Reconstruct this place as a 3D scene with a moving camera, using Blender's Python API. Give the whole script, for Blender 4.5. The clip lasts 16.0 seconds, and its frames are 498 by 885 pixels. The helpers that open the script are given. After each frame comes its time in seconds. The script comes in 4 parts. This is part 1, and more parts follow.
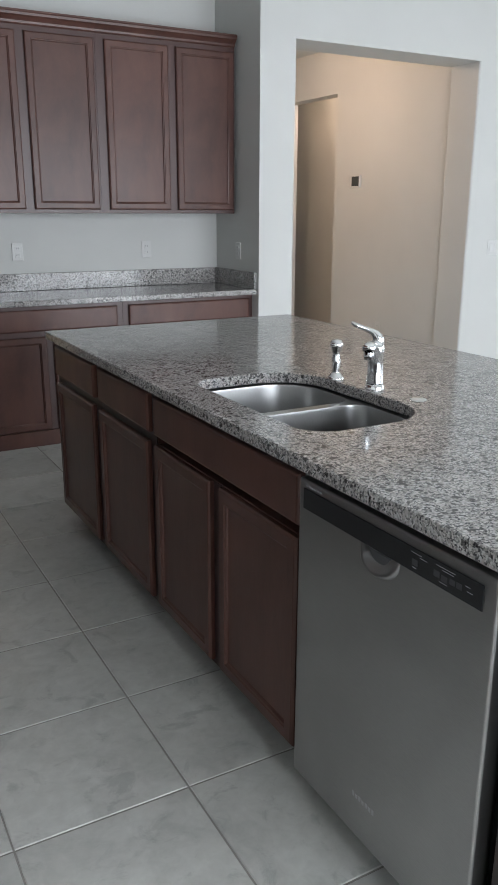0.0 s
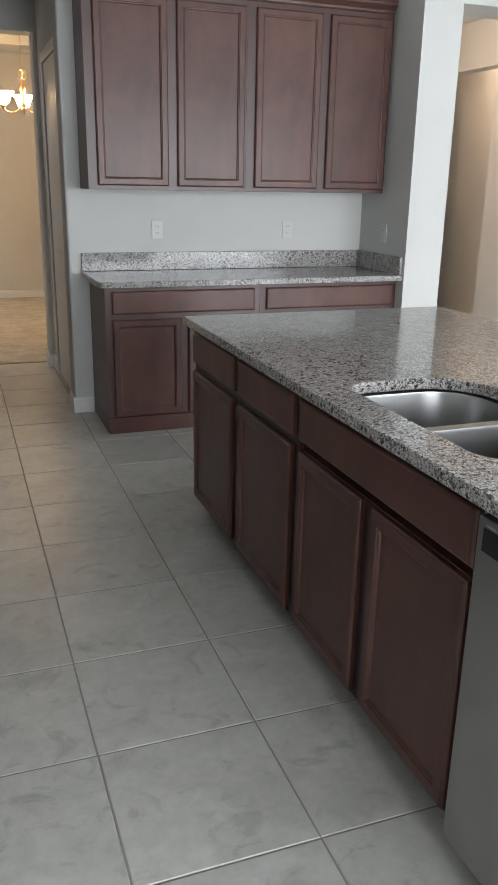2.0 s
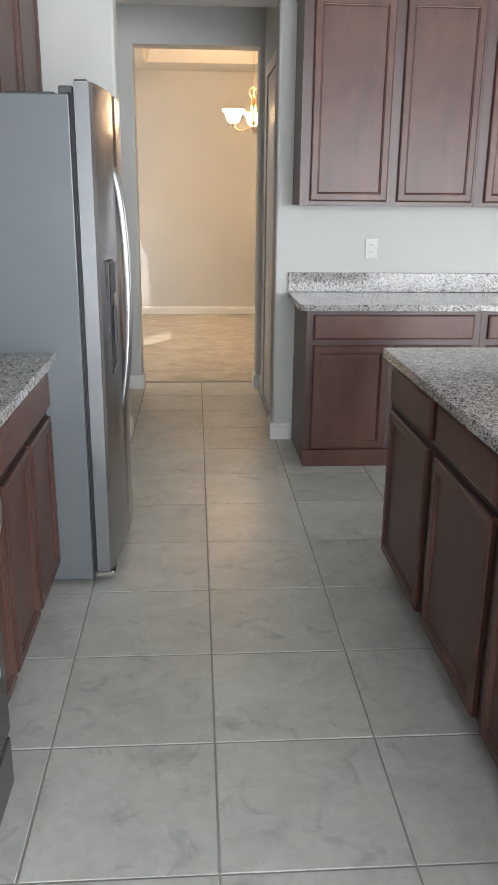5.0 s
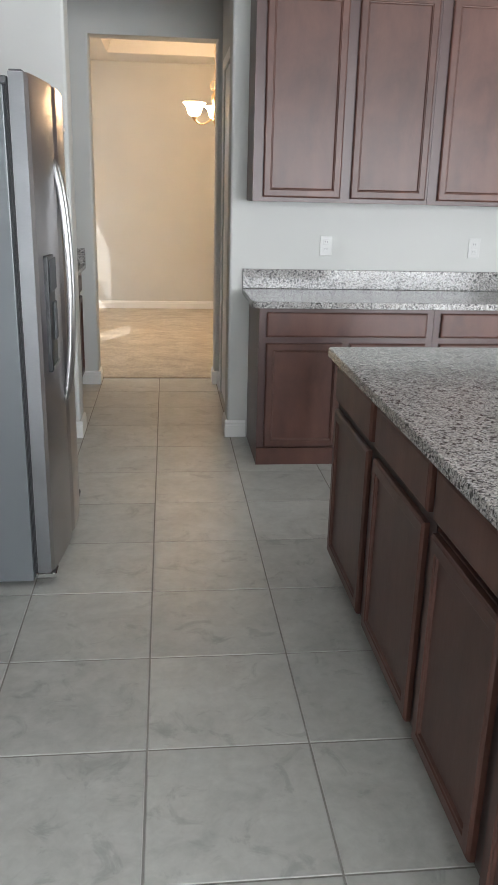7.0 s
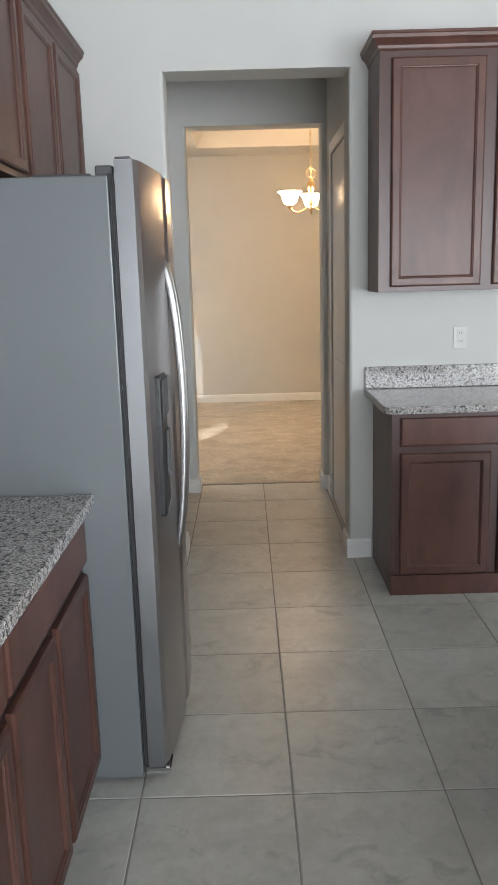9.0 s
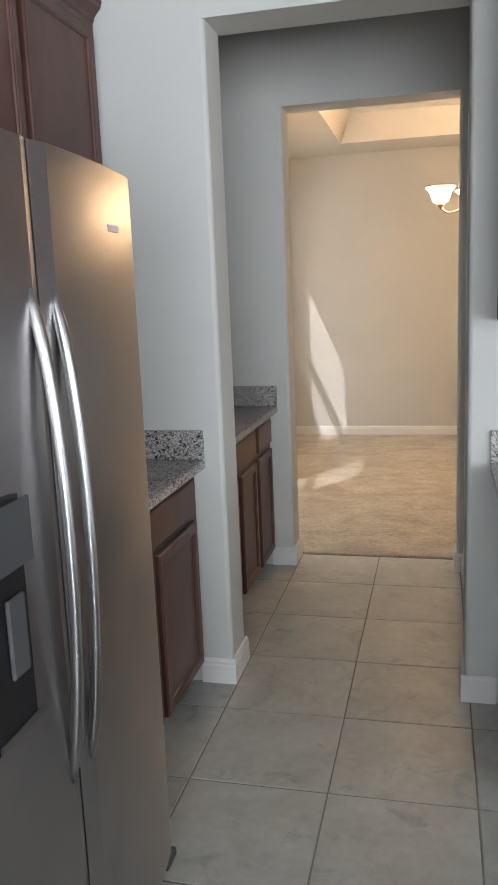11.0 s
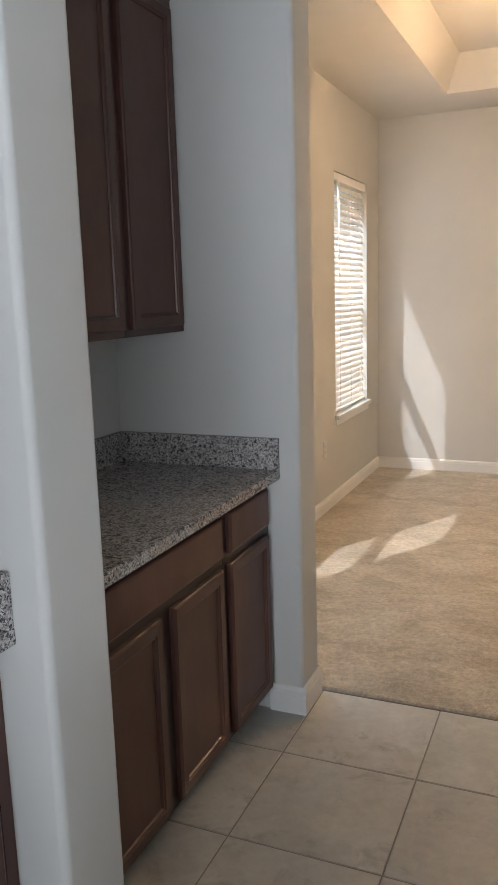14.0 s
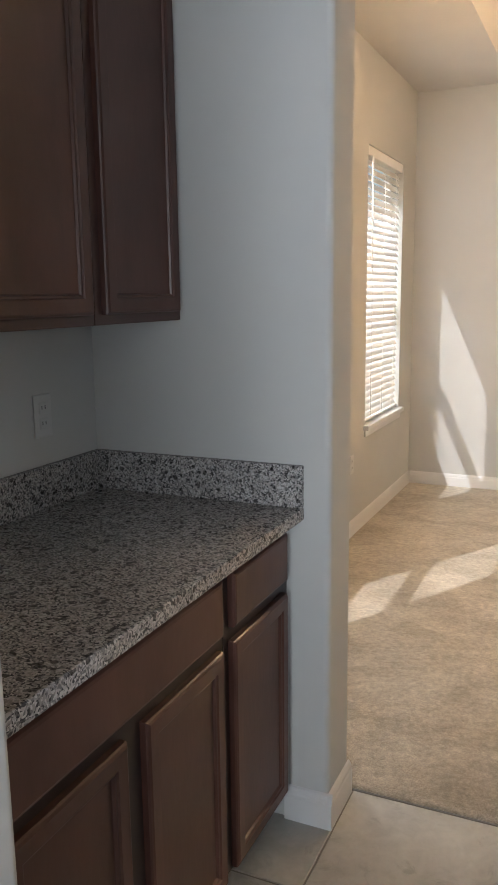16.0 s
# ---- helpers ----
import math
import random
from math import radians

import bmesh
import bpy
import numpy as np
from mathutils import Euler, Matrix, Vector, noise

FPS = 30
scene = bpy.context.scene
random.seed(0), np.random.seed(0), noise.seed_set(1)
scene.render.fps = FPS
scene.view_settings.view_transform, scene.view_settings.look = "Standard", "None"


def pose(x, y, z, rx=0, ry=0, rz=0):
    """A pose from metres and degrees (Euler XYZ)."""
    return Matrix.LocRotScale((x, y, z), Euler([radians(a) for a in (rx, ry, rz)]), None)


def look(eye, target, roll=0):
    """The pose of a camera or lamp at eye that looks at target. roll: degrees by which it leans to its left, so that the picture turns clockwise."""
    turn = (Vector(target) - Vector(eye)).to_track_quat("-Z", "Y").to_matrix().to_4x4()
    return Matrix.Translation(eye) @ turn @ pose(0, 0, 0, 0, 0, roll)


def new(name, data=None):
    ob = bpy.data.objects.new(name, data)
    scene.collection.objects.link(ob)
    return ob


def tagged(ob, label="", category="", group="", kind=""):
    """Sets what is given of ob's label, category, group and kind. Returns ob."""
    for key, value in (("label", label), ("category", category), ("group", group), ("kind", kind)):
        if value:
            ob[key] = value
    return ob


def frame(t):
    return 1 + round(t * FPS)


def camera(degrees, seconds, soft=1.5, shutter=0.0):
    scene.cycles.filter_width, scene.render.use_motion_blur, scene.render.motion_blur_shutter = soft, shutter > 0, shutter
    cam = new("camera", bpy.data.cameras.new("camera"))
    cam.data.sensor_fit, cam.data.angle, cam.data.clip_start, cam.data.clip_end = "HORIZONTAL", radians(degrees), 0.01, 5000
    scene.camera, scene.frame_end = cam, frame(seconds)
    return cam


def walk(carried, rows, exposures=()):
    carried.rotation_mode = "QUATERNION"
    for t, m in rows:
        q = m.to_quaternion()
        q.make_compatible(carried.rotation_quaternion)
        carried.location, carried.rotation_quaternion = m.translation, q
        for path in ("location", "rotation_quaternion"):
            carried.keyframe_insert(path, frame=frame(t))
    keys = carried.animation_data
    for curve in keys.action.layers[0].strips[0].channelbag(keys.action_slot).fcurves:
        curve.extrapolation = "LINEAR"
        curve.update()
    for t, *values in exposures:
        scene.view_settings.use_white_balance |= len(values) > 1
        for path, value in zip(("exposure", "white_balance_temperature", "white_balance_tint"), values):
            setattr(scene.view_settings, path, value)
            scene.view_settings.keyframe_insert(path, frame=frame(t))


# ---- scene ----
cam = camera(34.9, 16.0, soft=0.65)
PATH = [
    (0, (-0.257, -2.521, 1.464), (0.674, -0.843, 0.899), 0.2),
    (0.5, (-0.305, -2.483, 1.445), (0.6, -0.795, 0.871), -0.3),
    (1, (-0.331, -2.476, 1.444), (0.591, -0.805, 0.848), 0.7),
    (1.5, (-0.311, -2.413, 1.439), (0.577, -0.729, 0.825), 0.8),
    (2, (-0.247, -2.264, 1.488), (0.412, -0.482, 0.865), 1.1),
    (2.5, (-0.256, -2.165, 1.488), (0.083, -0.297, 0.858), 0.3),
    (3, (-0.224, -2.011, 1.483), (-0.064, -0.112, 0.873), -0.7),
    (3.5, (-0.199, -1.904, 1.483), (-0.166, 0.002, 0.88), -1.1),
    (4, (-0.21, -1.864, 1.482), (-0.364, 0.04, 0.888), -1.9),
    (4.5, (-0.151, -1.905, 1.489), (-0.252, 0.001, 0.892), -1.7),
    (5, (-0.042, -1.89, 1.474), (0.089, 0.016, 0.883), 0.6),
    (5.2, (-0.002, -1.884, 1.463), (0.208, 0.015, 0.873), 2.5),
    (7.5, (0.065, -1.824, 1.488), (0.246, 0.074, 0.882), 0.7),
    (8, (-0.005, -1.661, 1.493), (0.136, 0.248, 0.916), 0.1),
    (8.5, (-0.108, -1.467, 1.522), (0.02, 0.462, 1.008), -0.6),
    (9, (-0.105, -1.2, 1.522), (-0.103, 0.758, 1.114), -1.6),
    (11.3, (0.355, 0.231, 1.559), (-0.12, 2.139, 1.194), -2.3),
    (11.5, (0.298, 0.351, 1.548), (-0.136, 2.271, 1.19), -2.2),
    (12, (0.369, 0.661, 1.552), (-0.073, 2.577, 1.183), -2.1),
    (12.5, (0.437, 0.951, 1.564), (-0.158, 2.824, 1.193), -3.2),
    (13, (0.402, 1.227, 1.558), (-0.24, 3.085, 1.191), -3.0),
    (13.5, (0.397, 1.502, 1.544), (-0.239, 3.361, 1.17), -2.6),
    (14, (0.446, 1.8, 1.553), (-0.331, 3.605, 1.183), -1.7),
    (14.5, (0.458, 2.019, 1.554), (-0.535, 3.715, 1.186), -2.7),
    (15, (0.419, 2.145, 1.548), (-0.607, 3.824, 1.193), -3.1),
    (15.5, (0.313, 2.267, 1.52), (-0.655, 3.98, 1.162), -1.7),
    (16, (0.17, 2.456, 1.492), (-0.645, 4.245, 1.124), -0.7),
]
EXPOSURE = [(0.0, -0.65, 6100, 9), (1.5, -0.61, 6150, 9), (2.2, -0.26, 6320, 9), (3.0, -0.02, 6330, 9), (5.0, 0.12, 6320, 9), (8.0, 0.0, 6310, 9), (11.5, -0.09, 6160, 10), (14.0, -0.13, 6050, 11), (15.0, -0.14, 6030, 11), (16.0, -0.04, 6000, 10)]
walk(cam, [(t, look(eye, target, roll)) for t, eye, target, roll in PATH], EXPOSURE)

# ---- light ----
SUN_DIR = Vector((0.585, 1.0, -1.32)).normalized()
world = bpy.data.worlds.new("sky")
scene.world = world
world.use_nodes = True
wn = world.node_tree.nodes
sky = wn.new("ShaderNodeTexSky")
sky.sky_type, sky.sun_disc = "NISHITA", False
sky.sun_elevation = math.asin(-SUN_DIR.z)
sky.sun_rotation = math.atan2(-SUN_DIR.x, -SUN_DIR.y)
world.node_tree.links.new(sky.outputs[0], wn["Background"].inputs[0])
wn["Background"].inputs[1].default_value = 0.12


def lamp(name, kind, m, energy, colour=(1, 1, 1), size=(1, 1), spread=180):
    data = bpy.data.lights.new(name, kind)
    data.energy, data.color = energy, colour
    if kind == "AREA":
        data.shape, data.size, data.size_y = "RECTANGLE", size[0], size[1]
        data.spread = radians(spread)
    elif kind == "POINT":
        data.shadow_soft_size = size[0]
    elif kind == "SUN":
        data.angle = radians(0.5)
    ob = new(name, data)
    ob.matrix_world = m
    return ob


lamp("sun", "SUN", look((0, 0, 0), SUN_DIR), 5.0, (1, 0.97, 0.92))
DAY = (0.94, 0.96, 0.99)
lamp("sliding_door_daylight", "AREA", look((2.4, -4.50, 1.22), (2.2, 0, -0.4)), 490, DAY, (4.7, 2.36), 180)
lamp("east_window_daylight", "AREA", look((6.94, -1.6, 1.55), (0, -1.6, 0.5)), 130, DAY, (3.2, 1.7), 180)
lamp("dining_window_daylight", "AREA", look((-1.30, 7.70, 1.5), (4, 7.70, 1.0)), 18, DAY, (0.85, 1.6))
lamp("dining_window_daylight", "AREA", look((-1.30, 5.25, 1.5), (4, 5.25, 1.0)), 18, DAY, (0.85, 1.6))
WARM = (1.0, 0.60, 0.31)

# ---- materials ----


def mat(name, colour=(0.8, 0.8, 0.8), rough=0.5, metal=0.0):
    m = bpy.data.materials.new(name)
    m.use_nodes = True
    b = m.node_tree.nodes["Principled BSDF"]
    b.inputs["Base Color"].default_value = (*colour, 1)
    b.inputs["Roughness"].default_value = rough
    b.inputs["Metallic"].default_value = metal
    return m, m.node_tree, b


def coords(nt, scale=(1, 1, 1), kind="Object"):
    c = nt.nodes.new("ShaderNodeTexCoord")
    mp = nt.nodes.new("ShaderNodeMapping")
    mp.inputs["Scale"].default_value = scale
    nt.links.new(c.outputs[kind], mp.inputs[0])
    return mp.outputs[0]


def world_coords(nt, scale=(1, 1, 1)):
    c = nt.nodes.new("ShaderNodeNewGeometry")
    mp = nt.nodes.new("ShaderNodeMapping")
    mp.inputs["Scale"].default_value = scale
    nt.links.new(c.outputs["Position"], mp.inputs[0])
    return mp.outputs[0]


def noise_tex(nt, vec, scale, detail=4, rough=0.55, dist=0.0):
    n = nt.nodes.new("ShaderNodeTexNoise")
    n.inputs["Scale"].default_value, n.inputs["Detail"].default_value = scale, detail
    n.inputs["Roughness"].default_value, n.inputs["Distortion"].default_value = rough, dist
    nt.links.new(vec, n.inputs["Vector"])
    return n.outputs["Fac"]


def ramp(nt, fac, stops):
    r = nt.nodes.new("ShaderNodeValToRGB")
    e = r.color_ramp.elements
    while len(e) < len(stops):
        e.new(0.5)
    for k, (p, c) in enumerate(stops):
        e[k].position = p
        e[k].color = (*c, 1) if len(c) == 3 else c
    nt.links.new(fac, r.inputs[0])
    return r.outputs[0]


def grey(v):
    return (v, v, v)


def mixc(nt, fac, a, b, mode="MIX"):
    n = nt.nodes.new("ShaderNodeMix")
    n.data_type, n.blend_type = "RGBA", mode
    for k, v in ((0, fac), (6, a), (7, b)):
        if isinstance(v, (int, float)):
            n.inputs[k].default_value = v
        elif isinstance(v, tuple):
            n.inputs[k].default_value = (*v, 1)
        else:
            nt.links.new(v, n.inputs[k])
    return n.outputs[2]


def bump(nt, b, height, strength, distance=0.002):
    n = nt.nodes.new("ShaderNodeBump")
    n.inputs["Strength"].default_value, n.inputs["Distance"].default_value = strength, distance
    nt.links.new(height, n.inputs["Height"])
    nt.links.new(n.outputs[0], b.inputs["Normal"])


def paint(name, colour, rough=0.82, peel=0.10):
    m, nt, b = mat(name, colour, rough)
    v = world_coords(nt)
    big = ramp(nt, noise_tex(nt, v, 1.3, 3), [(0.3, grey(0.94)), (0.7, grey(1.0))])
    nt.links.new(mixc(nt, 1.0, colour, big, "MULTIPLY"), b.inputs["Base Color"])
    b.inputs["Specular IOR Level"].default_value = 0.25 if rough > 0.7 else 0.5
    bump(nt, b, noise_tex(nt, v, 160, 3), peel, 0.002)
    return m


PAINT = paint("wall_paint", (0.560, 0.565, 0.545))
CEIL = paint("ceiling_paint", (0.60, 0.595, 0.575), 0.8, 0.5)
TRIM = paint("trim_paint", (0.73, 0.73, 0.72), 0.35, 0.02)
PLASTIC = paint("white_plastic", (0.585, 0.585, 0.57), 0.4, 0.0)


def make_wood():
    m, nt, b = mat("cherry_stained_wood", (0.1, 0.04, 0.03), 0.34)
    v = coords(nt, (9, 9, 1.1))
    blotch = noise_tex(nt, coords(nt, (2.2, 2.2, 1.2)), 2.5, 5, 0.6, 0.4)
    grain = noise_tex(nt, v, 14, 6, 0.65, 0.3)
    c = ramp(nt, blotch, [(0.28, (0.056, 0.0238, 0.0178)), (0.55, (0.087, 0.0372, 0.0278)), (0.8, (0.112, 0.050, 0.0372))])
    g = ramp(nt, grain, [(0.3, grey(0.965)), (0.7, grey(1.02))])
    oi = nt.nodes.new("ShaderNodeObjectInfo")
    r = ramp(nt, oi.outputs["Random"], [(0, grey(0.90)), (1, grey(1.08))])
    c = mixc(nt, 1.0, mixc(nt, 1.0, c, g, "MULTIPLY"), r, "MULTIPLY")
    nt.links.new(c, b.inputs["Base Color"])
    rr = ramp(nt, grain, [(0.3, grey(0.44)), (0.7, grey(0.40))])
    nt.links.new(rr, b.inputs["Roughness"])
    b.inputs["Coat Weight"].default_value, b.inputs["Coat Roughness"].default_value = 0.16, 0.2
    b.inputs["Specular IOR Level"].default_value = 0.36
    bump(nt, b, grain, 0.02, 0.001)
    return m


WOOD = make_wood()
# near-black for most base frames and recessed toe kicks; FRAME_MID is mid brown
FRAME_WOOD = mat("near_black_frame_wood", (0.022, 0.012, 0.0115), 0.38)[0]
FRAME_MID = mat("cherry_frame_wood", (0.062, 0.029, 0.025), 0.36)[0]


def make_granite():
    m, nt, b = mat("speckled_granite", (0.4, 0.4, 0.4), 0.12)
    v = world_coords(nt)
    wob = nt.nodes.new("ShaderNodeTexNoise")
    wob.inputs["Scale"].default_value = 60
    nt.links.new(v, wob.inputs["Vector"])
    va = nt.nodes.new("ShaderNodeVectorMath")
    va.operation = "MULTIPLY_ADD"
    va.inputs[1].default_value = (0.012, 0.012, 0.012)
    nt.links.new(wob.outputs["Color"], va.inputs[0])
    nt.links.new(v, va.inputs[2])
    vor = nt.nodes.new("ShaderNodeTexVoronoi")
    vor.inputs["Scale"].default_value = 265
    nt.links.new(va.outputs[0], vor.inputs["Vector"])
    sep = nt.nodes.new("ShaderNodeSeparateColor")
    nt.links.new(vor.outputs["Color"], sep.inputs[0])
    c = ramp(nt, sep.outputs[0], [(0.0, (0.07, 0.07, 0.074)), (0.15, (0.185, 0.183, 0.184)), (0.34, (0.305, 0.30, 0.295)), (0.60, (0.41, 0.402, 0.395)), (0.82, (0.51, 0.505, 0.50))])
    nt.nodes[-1].color_ramp.interpolation = "CONSTANT"
    v2 = nt.nodes.new("ShaderNodeTexVoronoi")
    v2.inputs["Scale"].default_value = 105
    nt.links.new(va.outputs[0], v2.inputs["Vector"])
    s2 = nt.nodes.new("ShaderNodeSeparateColor")
    nt.links.new(v2.outputs["Color"], s2.inputs[0])
    dark = ramp(nt, s2.outputs[1], [(0.0, grey(0.30)), (0.08, grey(1.0))])
    nt.nodes[-1].color_ramp.interpolation = "CONSTANT"
    tan = ramp(nt, s2.outputs[2], [(0.0, (1, 1, 1)), (0.70, (1.0, 0.965, 0.94))])
    cloud = ramp(nt, noise_tex(nt, v, 14, 4), [(0.3, grey(0.85)), (0.7, grey(1.1))])
    for k in (dark, tan, cloud):
        c = mixc(nt, 1.0, c, k, "MULTIPLY")
    nt.links.new(c, b.inputs["Base Color"])
    nt.links.new(ramp(nt, noise_tex(nt, v, 30, 3), [(0.3, grey(0.08)), (0.7, grey(0.13))]), b.inputs["Roughness"])
    b.inputs["Specular IOR Level"].default_value = 0.42
    bump(nt, b, noise_tex(nt, v, 220, 2), 0.03, 0.001)
    return m


GRANITE = make_granite()


def make_tile():
    m, nt, b = mat("ceramic_floor_tile", (0.4, 0.4, 0.38), 0.32)
    oi = nt.nodes.new("ShaderNodeObjectInfo")
    off = nt.nodes.new("ShaderNodeVectorMath")
    off.operation = "MULTIPLY_ADD"
    off.inputs[1].default_value = (17, 29, 11)
    cmb = nt.nodes.new("ShaderNodeCombineXYZ")
    for k in range(3):
        nt.links.new(oi.outputs["Random"], cmb.inputs[k])
    nt.links.new(cmb.outputs[0], off.inputs[0])
    nt.links.new(world_coords(nt), off.inputs[2])
    v = off.outputs[0]
    cloud = noise_tex(nt, v, 4.5, 6, 0.62, 0.8)
    fine = noise_tex(nt, v, 26, 5, 0.6, 0.5)
    c = ramp(nt, cloud, [(0.30, (0.395, 0.396, 0.372)), (0.5, (0.464, 0.466, 0.440)), (0.72, (0.522, 0.525, 0.497))])
    f = ramp(nt, fine, [(0.3, grey(0.90)), (0.7, grey(1.05))])
    vein = ramp(nt, noise_tex(nt, v, 8, 6, 0.66, 0.9), [(0.34, grey(0.80)), (0.44, grey(1.0)), (0.62, grey(1.0)), (0.72, grey(1.05))])
    f = mixc(nt, 1.0, f, vein, "MULTIPLY")
    r = ramp(nt, oi.outputs["Random"], [(0, grey(0.95)), (1, grey(1.04))])
    c = mixc(nt, 1.0, mixc(nt, 1.0, c, f, "MULTIPLY"), r, "MULTIPLY")
    nt.links.new(c, b.inputs["Base Color"])
    nt.links.new(ramp(nt, fine, [(0.3, grey(0.35)), (0.7, grey(0.375))]), b.inputs["Roughness"])
    bump(nt, b, fine, 0.03, 0.001)
    return m


TILE = make_tile()
GROUT = paint("grey_grout", (0.27, 0.26, 0.24), 0.9, 0.4)


def make_carpet():
    m, nt, b = mat("beige_carpet", (0.45, 0.38, 0.29), 0.95)
    v = world_coords(nt)
    sweep = noise_tex(nt, world_coords(nt, (1.0, 1.7, 1)), 3.0, 7, 0.66, 0.5)
    tuft = noise_tex(nt, v, 48, 4, 0.7)
    pile = noise_tex(nt, v, 260, 3, 0.75)
    c = ramp(nt, sweep, [(0.38, (0.455, 0.402, 0.312)), (0.5, (0.545, 0.487, 0.388)), (0.62, (0.625, 0.566, 0.462))])
    q = ramp(nt, tuft, [(0.35, grey(0.74)), (0.65, grey(1.14))])
    p = ramp(nt, pile, [(0.35, grey(0.68)), (0.65, grey(1.15))])
    c = mixc(nt, 1.0, c, q, "MULTIPLY")
    nt.links.new(mixc(nt, 1.0, c, p, "MULTIPLY"), b.inputs["Base Color"])
    b.inputs["Sheen Weight"].default_value = 0.2
    bump(nt, b, pile, 0.8, 0.006)
    return m


CARPET = make_carpet()


def make_steel(name, colour, rough, stretch):
    m, nt, b = mat(name, colour, rough, 1.0)
    brush = noise_tex(nt, coords(nt, stretch), 40, 4, 0.7)
    smear = noise_tex(nt, coords(nt), 3.0, 1, 0.4, 0.8)
    ss = ramp(nt, smear, [(0.25, grey(0.86)), (0.75, grey(1.06))])
    cc = ramp(nt, brush, [(0.3, grey(0.9)), (0.7, grey(1.05))])
    nt.links.new(mixc(nt, 1.0, mixc(nt, 1.0, colour, cc, "MULTIPLY"), ss, "MULTIPLY"), b.inputs["Base Color"])
    bump(nt, b, brush, 0.05, 0.0005)
    return m


STEEL = make_steel("brushed_stainless_steel", (0.40, 0.395, 0.39), 0.29, (1, 1, 30))
STEEL_F = make_steel("satin_fridge_steel", (0.42, 0.41, 0.42), 0.34, (1, 1, 30))
DARK_STEEL = make_steel("dark_stainless_steel", (0.21, 0.21, 0.215), 0.24, (1, 1, 30))
EDGE = make_steel("grey_steel_door_edge", (0.23, 0.235, 0.245), 0.42, (1, 1, 30))
STEEL_H = make_steel("brushed_sink_steel", (0.37, 0.37, 0.365), 0.30, (30, 30, 1))
CHROME = mat("polished_chrome", (0.82, 0.83, 0.84), 0.06, 1.0)[0]
NICKEL = mat("antique_brass", (0.55, 0.40, 0.24), 0.28, 1.0)[0]
FRIDGE_SIDE = paint("grey_textured_enamel", (0.130, 0.143, 0.150), 0.30, 0.07)
BLACK_GLASS = mat("black_ceramic_glass", (0.008, 0.008, 0.009), 0.05)[0]
BLACK = paint("black_plastic", (0.009, 0.0095, 0.011), 0.38, 0.05)
ENAMEL = mat("glossy_black_enamel", (0.005, 0.006, 0.008), 0.18)[0]
ENAMEL.node_tree.nodes["Principled BSDF"].inputs["Specular IOR Level"].default_value = 0.3
GASKET = paint("dark_grey_gasket", (0.06, 0.062, 0.065), 0.6, 0.1)
MARK = mat("pale_grey_print", (0.45, 0.45, 0.47), 0.5)[0]
SCREEN = mat("thermostat_screen", (0.05, 0.055, 0.055), 0.15)[0]
BLIND = mat("white_blind_slat", (0.86, 0.85, 0.82), 0.45)[0]
GLASS, gnt, gb = mat("window_glass", (1, 1, 1), 0.0)
gb.inputs["Transmission Weight"].default_value = 1.0
SHADE, snt, sb = mat("frosted_glass_shade", (0.95, 0.88, 0.76), 0.4)
sb.inputs["Emission Color"].default_value = (1.0, 0.64, 0.34, 1)
sb.inputs["Emission Strength"].default_value = 74.0
HALL_SHADE, hsn, hsb = mat("frosted_flush_glass", (0.9, 0.86, 0.8), 0.4)
hsb.inputs["Emission Color"].default_value = (1.0, 0.8, 0.6, 1)
hsb.inputs["Emission Strength"].default_value = 2.0
LAWN = paint("outdoor_lawn", (0.08, 0.11, 0.045), 0.9, 0.6)

# ---- mesh helpers ----


def boxbm(x0, x1, y0, y1, z0, z1, bevel=0.0, seg=1, bm=None):
    own = bm is None
    bm = bm or bmesh.new()
    r = bmesh.ops.create_cube(bm, size=1)
    bmesh.ops.scale(bm, vec=(x1 - x0, y1 - y0, z1 - z0), verts=r["verts"])
    bmesh.ops.translate(bm, vec=((x0 + x1) / 2, (y0 + y1) / 2, (z0 + z1) / 2), verts=r["verts"])
    if bevel and own:
        bmesh.ops.bevel(bm, geom=bm.edges[:], offset=bevel, segments=seg, affect="EDGES", profile=0.5)
    return bm


def mesh_of(name, bm, material, smooth=False):
    me = bpy.data.meshes.new(name)
    bmesh.ops.recalc_face_normals(bm, faces=bm.faces)
    bm.to_mesh(me)
    bm.free()
    me.materials.append(material)
    if smooth:
        for p in me.polygons:
            p.use_smooth = True
    return me


def part(name, bm, material, parent=None, label="", m=None, smooth=False):
    ob = new(name, mesh_of(name, bm, material, smooth))
    if parent is not None:
        ob.parent = parent
    if m is not None:
        ob.matrix_basis = m
    if label:
        tagged(ob, label)
    return ob


def thing(name, m, label, category, group="", kind=""):
    ob = new(name)
    ob.empty_display_size = 0.1
    ob.matrix_basis = m
    return tagged(ob, label, category, group, kind)


def structure(name, bm, material, label, category):
    return tagged(part(name, bm, material), label, category, kind="structure")


